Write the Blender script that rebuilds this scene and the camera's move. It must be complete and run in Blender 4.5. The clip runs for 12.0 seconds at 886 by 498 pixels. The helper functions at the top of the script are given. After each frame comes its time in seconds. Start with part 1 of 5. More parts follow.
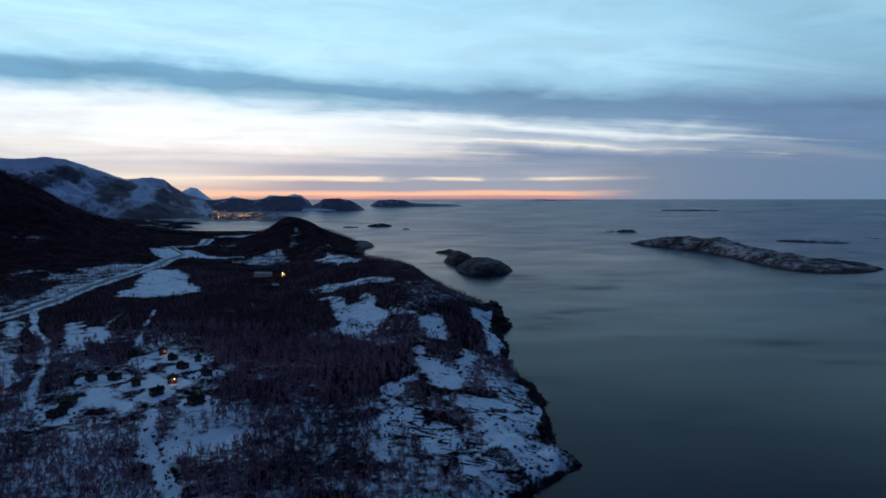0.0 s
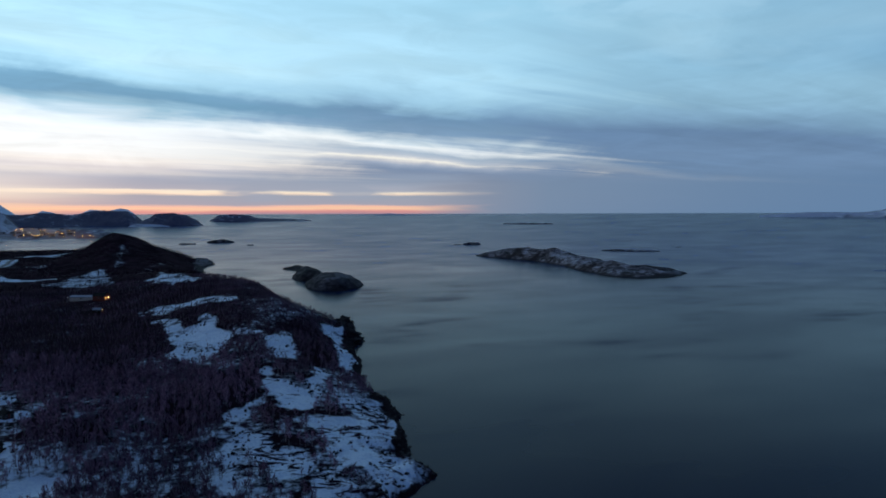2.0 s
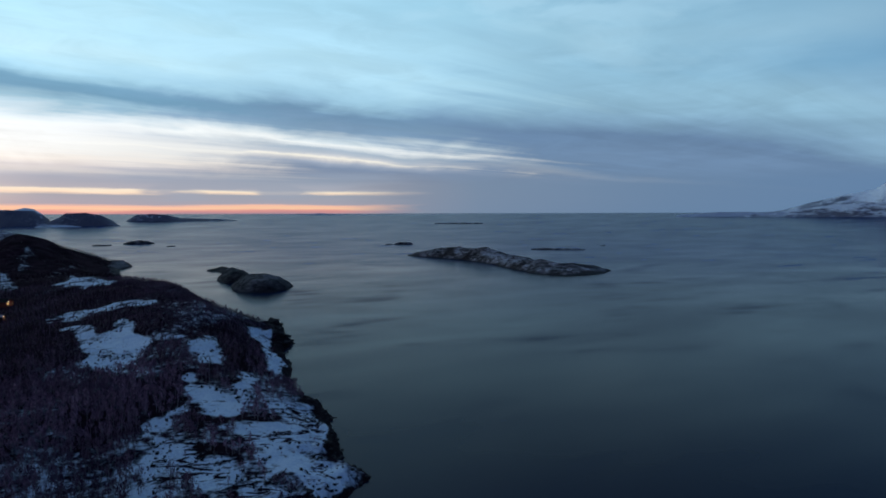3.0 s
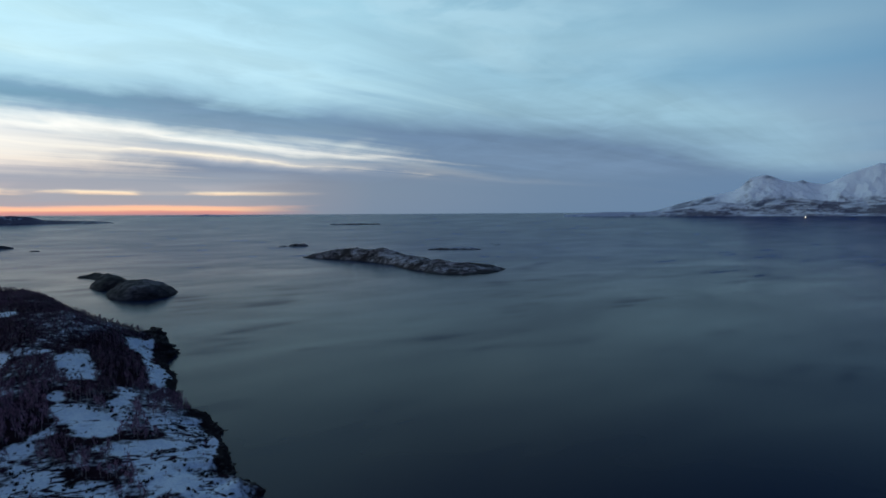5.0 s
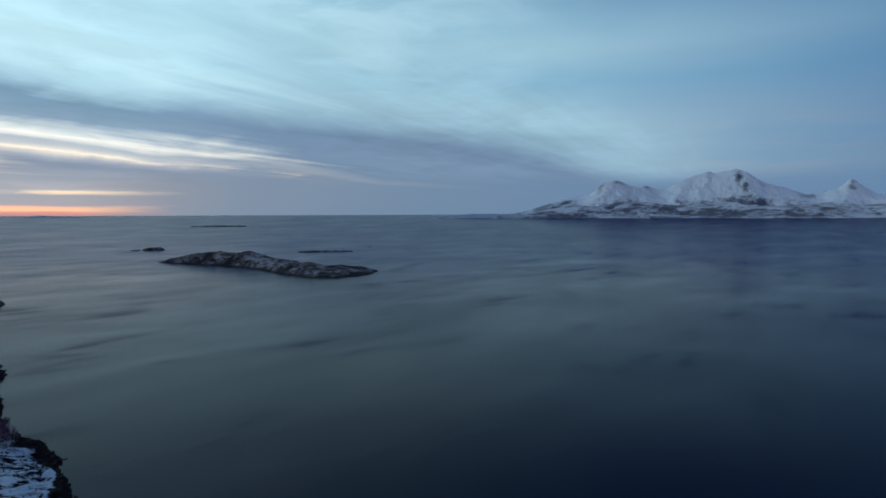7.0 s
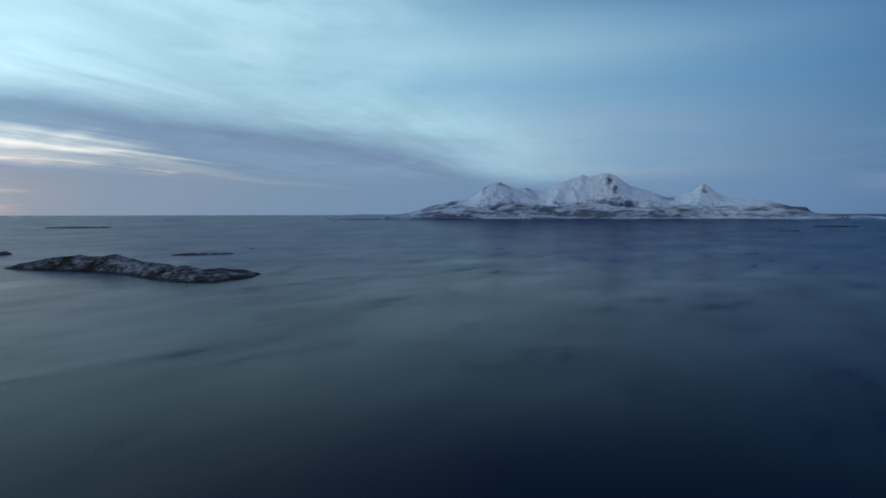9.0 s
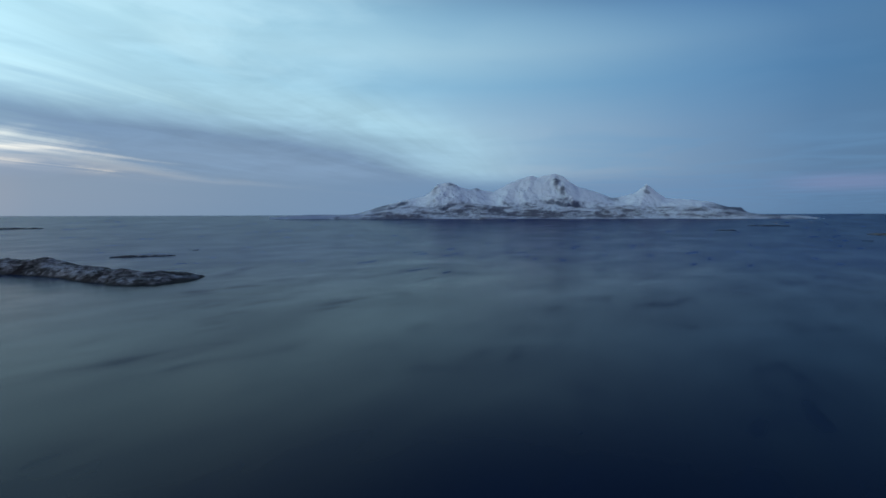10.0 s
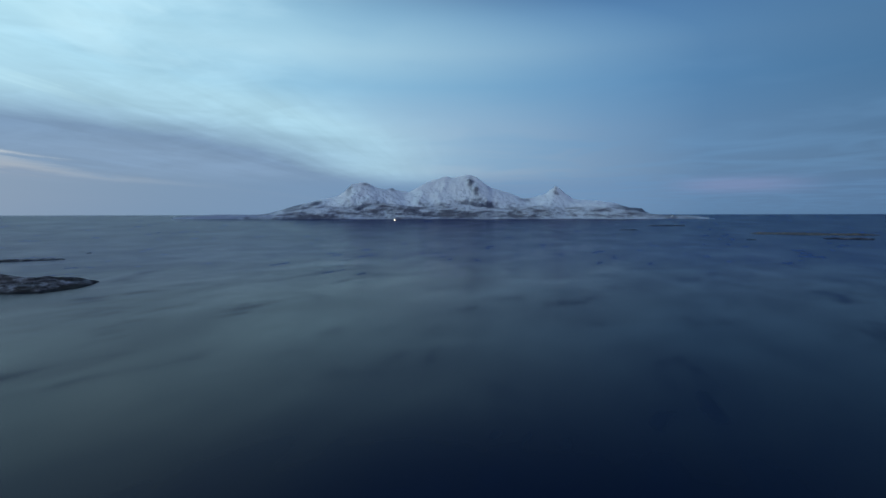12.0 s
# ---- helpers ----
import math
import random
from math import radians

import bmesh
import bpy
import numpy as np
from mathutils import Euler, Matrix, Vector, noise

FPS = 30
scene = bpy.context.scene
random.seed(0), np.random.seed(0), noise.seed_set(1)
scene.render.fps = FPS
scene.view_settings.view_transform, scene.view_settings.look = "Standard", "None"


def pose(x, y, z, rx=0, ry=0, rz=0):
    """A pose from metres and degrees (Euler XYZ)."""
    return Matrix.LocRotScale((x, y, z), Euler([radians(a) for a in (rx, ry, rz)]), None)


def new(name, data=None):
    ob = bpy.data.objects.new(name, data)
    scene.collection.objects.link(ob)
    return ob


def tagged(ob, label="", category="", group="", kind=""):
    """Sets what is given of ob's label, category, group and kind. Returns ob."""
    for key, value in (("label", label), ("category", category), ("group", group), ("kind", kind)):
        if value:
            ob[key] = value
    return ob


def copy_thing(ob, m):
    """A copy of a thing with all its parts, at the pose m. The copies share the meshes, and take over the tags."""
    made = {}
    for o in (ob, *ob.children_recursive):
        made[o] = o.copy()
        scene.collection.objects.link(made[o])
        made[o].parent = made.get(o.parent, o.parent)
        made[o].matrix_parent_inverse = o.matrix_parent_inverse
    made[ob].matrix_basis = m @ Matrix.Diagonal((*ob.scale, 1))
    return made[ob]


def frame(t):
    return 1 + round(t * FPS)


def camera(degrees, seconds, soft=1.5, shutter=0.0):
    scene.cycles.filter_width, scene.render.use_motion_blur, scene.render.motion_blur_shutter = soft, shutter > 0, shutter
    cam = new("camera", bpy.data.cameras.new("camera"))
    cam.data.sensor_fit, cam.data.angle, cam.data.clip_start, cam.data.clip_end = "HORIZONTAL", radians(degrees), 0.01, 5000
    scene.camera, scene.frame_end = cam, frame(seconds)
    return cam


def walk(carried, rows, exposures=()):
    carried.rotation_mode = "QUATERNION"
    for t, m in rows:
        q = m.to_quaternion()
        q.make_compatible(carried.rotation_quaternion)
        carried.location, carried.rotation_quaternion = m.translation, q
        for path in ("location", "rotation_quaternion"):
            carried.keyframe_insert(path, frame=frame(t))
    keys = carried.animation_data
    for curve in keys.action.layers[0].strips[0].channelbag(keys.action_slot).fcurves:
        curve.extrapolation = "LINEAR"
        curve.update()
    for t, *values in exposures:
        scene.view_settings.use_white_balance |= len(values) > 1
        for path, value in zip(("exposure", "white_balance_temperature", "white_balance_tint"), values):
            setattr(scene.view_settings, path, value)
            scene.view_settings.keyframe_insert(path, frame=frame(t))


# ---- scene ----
cam = camera(73.86, 12.0, soft=1.8)

# seconds, x, y, z, yaw, pitch, roll: the aircraft turns slowly to the right and drifts a few metres
PATH = (
    (0.0, 0.0, 0.0, 100.0, 2.70, -4.81, 0.02),
    (0.5, -0.1, 0.9, 99.6, -0.92, -3.95, 0.06),
    (1.0, -0.1, 1.7, 99.3, -4.35, -3.34, 0.08),
    (1.5, -0.1, 2.5, 99.0, -8.10, -3.38, 0.12),
    (2.0, -0.1, 3.3, 98.8, -11.85, -3.41, 0.14),
    (2.5, -0.0, 4.1, 98.5, -15.77, -3.41, 0.15),
    (3.0, 0.1, 4.8, 98.3, -18.48, -3.44, 0.15),
    (5.0, 1.0, 7.5, 97.9, -28.45, -3.41, 0.33),
    (5.5, 1.3, 8.0, 97.9, -31.39, -3.38, 0.31),
    (6.0, 1.7, 8.6, 97.9, -34.60, -3.35, 0.30),
    (6.5, 2.1, 9.1, 98.0, -37.76, -3.32, 0.26),
    (7.0, 2.5, 9.6, 98.1, -40.81, -3.31, 0.22),
    (7.5, 3.0, 10.1, 98.2, -43.77, -3.31, 0.18),
    (9.5, 5.3, 11.6, 99.0, -54.12, -3.30, 0.14),
    (10.0, 6.0, 11.9, 99.3, -56.48, -3.30, 0.17),
    (10.5, 6.7, 12.2, 99.7, -58.65, -3.32, 0.19),
    (11.0, 7.5, 12.5, 100.0, -60.91, -3.34, 0.19),
    (11.5, 8.3, 12.7, 100.4, -63.01, -3.35, 0.17),
    (12.0, 9.2, 12.9, 100.9, -64.67, -3.33, 0.10),
)
walk(cam, [(t, pose(x, y, z, 90 + pitch, roll, yaw)) for t, x, y, z, yaw, pitch, roll in PATH],
     exposures=((0.0, 0.0, 5800, 10), (3.0, 0.0, 5980, 10), (6.0, 0.10, 6400, 10), (9.0, 0.28, 6450, 10), (12.0, 0.42, 6500, 10)))

# ---- sky: dusk after sunset, thin bands of cloud over a warm horizon ----
GLOW_AZIMUTH, STREAK_AZIMUTH = -20.0, 66.0
world = bpy.data.worlds.new("dusk_sky")
scene.world = world
world.use_nodes = True
wt = world.node_tree
wt.nodes.clear()


def srgb(r, g, b):
    return tuple((c / 255 / 12.92 if c / 255 <= 0.04045 else ((c / 255 + 0.055) / 1.055) ** 2.4) for c in (r, g, b)) + (1.0,)


def node(tree, kind, **inputs):
    n = tree.nodes.new(kind)
    for key, value in inputs.items():
        socket = n.inputs[int(key[1:])] if key[0] == "i" and key[1:].isdigit() else n.inputs[key.replace("_", " ")]
        if isinstance(value, bpy.types.NodeSocket):
            tree.links.new(value, socket)
        else:
            socket.default_value = value
    return n


def calc(tree, op, a, b=0.0, c=0.0, clamp=False):
    n = node(tree, "ShaderNodeMath", i0=a, i1=b, i2=c)
    n.operation, n.use_clamp = op, clamp
    return n.outputs[0]


def remap(tree, v, a, b, lo=0.0, hi=1.0, soft=True):
    n = node(tree, "ShaderNodeMapRange", i0=v, i1=a, i2=b, i3=lo, i4=hi)
    n.interpolation_type = "SMOOTHSTEP" if soft else "LINEAR"
    return n.outputs[0]


def ramp(tree, v, stops):
    n = node(tree, "ShaderNodeValToRGB", Fac=v)
    while len(n.color_ramp.elements) < len(stops):
        n.color_ramp.elements.new(0.5)
    for e, (at, colour) in zip(n.color_ramp.elements, stops):
        e.position, e.color = at, colour
    return n.outputs[0]


def blend(tree, fac, a, b, kind="MIX"):
    n = tree.nodes.new("ShaderNodeMix")
    n.data_type, n.blend_type = "RGBA", kind
    for socket, value in ((n.inputs[0], fac), (n.inputs[6], a), (n.inputs[7], b)):
        if isinstance(value, bpy.types.NodeSocket):
            tree.links.new(value, socket)
        else:
            socket.default_value = value
    return n.outputs[2]


def vec(tree, x, y, z=0.0):
    return node(tree, "ShaderNodeCombineXYZ", X=x, Y=y, Z=z).outputs[0]


def noise_at(tree, v, scale, detail=4.0, roughness=0.5, distortion=0.0):
    return node(tree, "ShaderNodeTexNoise", Vector=v, Scale=scale, Detail=detail, Roughness=roughness, Distortion=distortion).outputs[0]


sky_way = node(wt, "ShaderNodeSeparateXYZ", Vector=node(wt, "ShaderNodeTexCoord").outputs["Generated"])
dx, dy = sky_way.outputs[0], sky_way.outputs[1]
dz = calc(wt, "MAXIMUM", sky_way.outputs[2], 0.0)
flat_length = calc(wt, "SQRT", calc(wt, "ADD", calc(wt, "MULTIPLY", dx, dx), calc(wt, "MULTIPLY_ADD", dy, dy, 1e-6)))
ga, sa = radians(GLOW_AZIMUTH), radians(STREAK_AZIMUTH)
facing = calc(wt, "DIVIDE", calc(wt, "ADD", calc(wt, "MULTIPLY", dx, math.sin(ga)), calc(wt, "MULTIPLY", dy, math.cos(ga))), flat_length)
facing = calc(wt, "MULTIPLY", facing, calc(wt, "MINIMUM", calc(wt, "MULTIPLY", flat_length, 1.15), 1.0))
height = calc(wt, "SQRT", calc(wt, "DIVIDE", calc(wt, "ARCSINE", dz), math.pi / 2))


def up(degrees):
    return math.sqrt(degrees / 90)


glow_side = ramp(wt, height, [
    (up(0), srgb(215, 215, 212)), (up(8.0), srgb(205, 228, 235)), (up(12.0), srgb(170, 218, 236)), (up(15.0), srgb(202, 241, 247)), (up(19.0), srgb(184, 232, 243)),
    (up(25.0), srgb(202, 238, 248)), (up(36.0), srgb(178, 212, 236)), (up(55.0), srgb(96, 128, 186)), (1.0, srgb(66, 88, 150))])
away_side = ramp(wt, height, [
    (up(0), srgb(60, 96, 130)), (up(1.0), srgb(66, 103, 139)), (up(4.0), srgb(68, 107, 146)), (up(9.0), srgb(62, 107, 150)), (up(16.0), srgb(58, 104, 150)),
    (up(18.0), srgb(56, 100, 147)), (up(22.0), srgb(44, 76, 122)), (up(30.0), srgb(34, 54, 100)), (up(60.0), srgb(38, 54, 104)), (1.0, srgb(44, 60, 116))])
# higher up the glow reaches less far round
rise = calc(wt, "MULTIPLY", calc(wt, "ARCSINE", dz), 180 / math.pi)
reach_of_glow = calc(wt, "SUBTRACT", facing, calc(wt, "MULTIPLY", remap(wt, rise, 15, 29, 0.0, 0.8), remap(wt, facing, 0.9, 0.45)))
side = ramp(wt, remap(wt, reach_of_glow, -1, 1, soft=False), [(at, (v, v, v, 1)) for at, v in (
    (0.0, 0.0), (0.34, 0.06), (0.42, 0.14), (0.50, 0.25), (0.60, 0.38), (0.76, 0.54), (0.90, 0.86), (1.0, 1.0))])
dusk = remap(wt, facing, -0.1, -0.6, 1.0, 0.74)
clear_sky = blend(wt, side, blend(wt, 1.0, away_side, vec(wt, dusk, dusk, dusk), "MULTIPLY"), glow_side)
# an unseen bright band behind the camera, added to light the mountain island's snow
ba = radians(245)
backing = calc(wt, "ADD", calc(wt, "MULTIPLY", dx, math.sin(ba)), calc(wt, "MULTIPLY", dy, math.cos(ba)))
fill_band = calc(wt, "MULTIPLY", remap(wt, backing, 0.15, 0.8), remap(wt, dz, 0.55, 0.12))

# thin cloud in long streaks that all run towards one point of the horizon; cross counts outwards from that line
azimuth = calc(wt, "MULTIPLY", calc(wt, "ARCTAN2", dx, dy), 180 / math.pi)
elevation = rise
sheet = calc(wt, "DIVIDE", 1.0, calc(wt, "ADD", dz, 0.002))
px, py = calc(wt, "MULTIPLY", dx, sheet), calc(wt, "MULTIPLY", dy, sheet)
run = calc(wt, "ADD", calc(wt, "MULTIPLY", px, math.sin(sa)), calc(wt, "MULTIPLY", py, math.cos(sa)))
cross = calc(wt, "SUBTRACT", calc(wt, "MULTIPLY", px, math.cos(sa)), calc(wt, "MULTIPLY", py, math.sin(sa)))
depth_in = calc(wt, "LOGARITHM", calc(wt, "MAXIMUM", calc(wt, "SUBTRACT", 2.0, cross), 0.2), 2.0)
along_run = calc(wt, "MULTIPLY", run, 0.2)
broad = noise_at(wt, vec(wt, calc(wt, "MULTIPLY", run, 0.28), calc(wt, "MULTIPLY", depth_in, 1.8), 3.1), 1.0, 4.0, 0.5, 0.2)
fine = noise_at(wt, vec(wt, along_run, calc(wt, "MULTIPLY", depth_in, 9.0), 7.7), 1.0, 5.0, 0.55, 0.25)
mottle = noise_at(wt, vec(wt, calc(wt, "MULTIPLY", run, 0.42), calc(wt, "MULTIPLY", cross, 0.55), 1.3), 1.0, 4.0, 0.5, 0.5)
# the clear upper sky carries only a soft veil
veiled = blend(wt, side, srgb(86, 124, 162), srgb(128, 180, 206))
# the bank's edge fans out towards the far end of the streaks, and its streaks waver
puffs = noise_at(wt, vec(wt, calc(wt, "MULTIPLY", azimuth, 0.075), calc(wt, "MULTIPLY", elevation, 0.26), 8.2), 1.0, 5.0, 0.55, 0.5)
curls = noise_at(wt, vec(wt, calc(wt, "MULTIPLY", azimuth, 0.11), calc(wt, "MULTIPLY", elevation, 0.55), 4.4), 1.0, 5.0, 0.6, 0.6)
upper = blend(wt, remap(wt, mottle, 0.40, 0.68, 0.0, 0.42), clear_sky, veiled)
upper = blend(wt, calc(wt, "MULTIPLY", remap(wt, puffs, 0.44, 0.66, 0.0, 0.6), remap(wt, facing, 0.2, 0.8)), upper, srgb(208, 240, 249))
fan = calc(wt, "MULTIPLY", remap(wt, run, 3.0, 8.5, 0.0, 2.1), remap(wt, cross, -8.0, -3.5))
waver = calc(wt, "MULTIPLY", calc(wt, "SUBTRACT", puffs, 0.5), calc(wt, "MULTIPLY", calc(wt, "MAXIMUM", calc(wt, "MULTIPLY", cross, -1.0), 0.5), 0.42))
wobble = calc(wt, "MULTIPLY_ADD", calc(wt, "SUBTRACT", fine, 0.5), remap(wt, cross, -3.5, -6.5, 0.2, 0.85), calc(wt, "MULTIPLY", calc(wt, "SUBTRACT", broad, 0.5), 1.2))
into = calc(wt, "ADD", calc(wt, "ADD", calc(wt, "SUBTRACT", cross, fan), waver), wobble)
deep_in = calc(wt, "MULTIPLY", into, -1 / 24)


def bands(stops):
    return ramp(wt, deep_in, [(at / 24, srgb(*colour)) for at, colour in stops])


bank_west = bands([(2.0, (170, 222, 240)), (3.9, (206, 242, 249)), (4.5, (182, 224, 238)), (5.0, (122, 168, 192)), (5.6, (116, 160, 184)), (6.1, (164, 200, 214)), (6.7, (232, 242, 242)), (7.4, (252, 252, 246)), (10.0, (255, 252, 242)),
                   (12.0, (252, 242, 228)), (13.6, (224, 216, 210)), (15.0, (236, 226, 214)), (17.0, (188, 188, 194)), (21.0, (190, 184, 186))])
bank_mid = bands([(1.6, (160, 208, 228)), (3.6, (188, 226, 238)), (4.4, (162, 200, 216)), (5.1, (116, 148, 174)), (6.2, (130, 157, 180)), (6.75, (200, 212, 215)), (7.1, (243, 243, 235)), (7.5, (212, 217, 216)), (7.9, (170, 183, 193)),
                  (8.5, (184, 191, 197)), (8.9, (212, 210, 206)), (9.2, (250, 241, 221)), (9.6, (204, 201, 198)), (10.2, (156, 166, 180)), (11.2, (126, 142, 164)), (14.0, (122, 138, 160)), (20.0, (136, 146, 160))])
bank_east = bands([(1.0, (138, 182, 204)), (2.6, (152, 190, 206)), (3.7, (146, 182, 200)), (5.4, (106, 132, 160)), (7.4, (112, 136, 162)), (8.2, (140, 152, 166)), (8.9, (118, 136, 158)), (14.0, (118, 136, 158)), (20.0, (124, 138, 158))])
loose = calc(wt, "MULTIPLY_ADD", calc(wt, "SUBTRACT", fine, 0.5), 34.0, calc(wt, "MULTIPLY_ADD", calc(wt, "SUBTRACT", curls, 0.5), 22.0, azimuth))
bank = blend(wt, remap(wt, loose, -17, 7), bank_west, bank_mid)
bank = blend(wt, remap(wt, loose, 12, 30), bank, bank_east)
shade = calc(wt, "MULTIPLY", remap(wt, fine, 0.3, 0.7, 0.95, 1.04), remap(wt, curls, 0.3, 0.7, 0.92, 1.07))
bank = blend(wt, 1.0, bank, vec(wt, shade, shade, shade), "MULTIPLY")
bank = blend(wt, remap(wt, azimuth, 50, 70, 0.0, 0.85), bank, blend(wt, 0.4, clear_sky, srgb(112, 146, 176)))
whole_sky = blend(wt, calc(wt, "MULTIPLY", remap(wt, into, -0.2, -3.6), remap(wt, facing, -0.25, 0.2)), upper, bank)

# the low warm streaks over the horizon
ripple = noise_at(wt, vec(wt, calc(wt, "MULTIPLY", azimuth, 0.055), calc(wt, "MULTIPLY", elevation, 0.8), 2.0), 1.0, 5.0, 0.6)
low = calc(wt, "MULTIPLY_ADD", calc(wt, "SUBTRACT", ripple, 0.5), 0.9, elevation)
warm_streaks = ramp(wt, calc(wt, "DIVIDE", low, 6.0), [
    (0.0, srgb(168, 134, 142)), (0.045, srgb(224, 150, 138)), (0.075, srgb(255, 202, 158)), (0.115, srgb(252, 192, 160)), (0.15, srgb(166, 162, 169)), (0.285, srgb(156, 161, 169)),
    (0.315, srgb(252, 222, 190)), (0.335, srgb(255, 236, 204)), (0.362, srgb(172, 172, 178)), (0.52, srgb(152, 162, 175)), (0.66, srgb(178, 182, 188)), (0.85, srgb(222, 220, 214))])
parted = noise_at(wt, vec(wt, calc(wt, "MULTIPLY", azimuth, 0.13), calc(wt, "MULTIPLY", elevation, 0.6), 6.1), 1.0, 3.0, 0.5)
warm_streaks = blend(wt, calc(wt, "MULTIPLY", remap(wt, parted, 0.49, 0.37), remap(wt, low, 1.1, 1.4, 0.0, 0.85)), warm_streaks, srgb(156, 163, 174))
warm_white = ramp(wt, calc(wt, "DIVIDE", low, 6.0), [(0.0, srgb(196, 160, 150)), (0.08, srgb(255, 206, 160)), (0.16, srgb(222, 194, 176)), (0.31, srgb(255, 236, 208)), (0.42, srgb(224, 212, 202)), (0.7, srgb(246, 238, 226))])
cool_low = ramp(wt, remap(wt, azimuth, 0, 110, soft=False), [(0.1, srgb(144, 147, 157)), (0.2, srgb(120, 138, 158)), (0.36, srgb(106, 131, 157)), (0.55, srgb(98, 128, 160)), (0.75, srgb(86, 122, 160)), (1.0, srgb(72, 108, 150))])
low_sky = blend(wt, remap(wt, calc(wt, "MULTIPLY_ADD", calc(wt, "SUBTRACT", ripple, 0.5), 14.0, azimuth), 17, 7), cool_low, warm_streaks)
low_sky = blend(wt, remap(wt, azimuth, -14, -28), low_sky, warm_white)
whole_sky = blend(wt, calc(wt, "MULTIPLY", remap(wt, low, 4.4, 2.4), remap(wt, facing, -0.4, 0.2, 0.3, 0.95)), whole_sky, low_sky)

# a faint rosy cloud low on the far side
rosy = calc(wt, "MULTIPLY", calc(wt, "MULTIPLY", remap(wt, azimuth, 84, 90), remap(wt, azimuth, 99, 92)), calc(wt, "MULTIPLY", remap(wt, low, 1.4, 2.5), remap(wt, low, 3.6, 2.8)))
whole_sky = blend(wt, calc(wt, "MULTIPLY", rosy, 0.4), whole_sky, srgb(122, 130, 166))
whole_sky = blend(wt, fill_band, whole_sky, srgb(180, 190, 208))

air = wt.nodes.new("ShaderNodeTexSky")
air.sky_type, air.sun_disc = "NISHITA", False
air.sun_elevation, air.sun_rotation = radians(0.5), radians(GLOW_AZIMUTH)
whole_sky = blend(wt, 1.0, whole_sky, blend(wt, 1.0, air.outputs[0], (0.006, 0.006, 0.006, 1), "MULTIPLY"), "ADD")
out = wt.nodes.new("ShaderNodeOutputWorld")
wt.links.new(node(wt, "ShaderNodeBackground", Color=whole_sky, Strength=1.0).outputs[0], out.inputs[0])

# ---- materials ----
def material(name, build):
    m = bpy.data.materials.new(name)
    m.use_nodes = True
    t = m.node_tree
    shader = t.nodes["Principled BSDF"]
    build(t, shader)
    return m


def place_in(t):
    return node(t, "ShaderNodeNewGeometry").outputs["Position"]


def bump(t, shader, v, strength, distance):
    n = node(t, "ShaderNodeBump", Strength=strength, Distance=distance, Height=v)
    t.links.new(n.outputs[0], shader.inputs["Normal"])


def plain(name, colour, roughness=0.8, grain_scale=6.0, spread=0.35, metal=0.0):
    """A worn painted, wooden or stony surface: colour that varies at two scales, with a little relief."""
    def build(t, s):
        p = node(t, "ShaderNodeTexCoord").outputs["Object"]
        n = calc(t, "ADD", calc(t, "MULTIPLY", noise_at(t, p, grain_scale, 5.0), 0.6), calc(t, "MULTIPLY", noise_at(t, p, grain_scale * 0.15, 2.0), 0.4))
        own = node(t, "ShaderNodeObjectInfo").outputs["Random"]
        n = calc(t, "ADD", n, calc(t, "MULTIPLY", calc(t, "SUBTRACT", own, 0.5), 0.35))
        lo = tuple(c * (1 - spread) for c in colour) + (1,)
        hi = tuple(min(1, c * (1 + spread)) for c in colour) + (1,)
        t.links.new(ramp(t, n, [(0.3, lo), (0.7, hi)]), s.inputs["Base Color"])
        s.inputs["Roughness"].default_value, s.inputs["Metallic"].default_value = roughness, metal
        s.inputs["Specular IOR Level"].default_value = 0.15 if roughness > 0.75 else 0.5
        bump(t, s, n, 0.3, 0.03)
    return material(name, build)


def glowing(name, colour, strength):
    def build(t, s):
        s.inputs["Base Color"].default_value = (*colour, 1)
        s.inputs["Emission Color"].default_value = (*colour, 1)
        s.inputs["Emission Strength"].default_value = strength
    return material(name, build)


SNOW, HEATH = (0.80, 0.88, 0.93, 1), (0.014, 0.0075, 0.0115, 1)


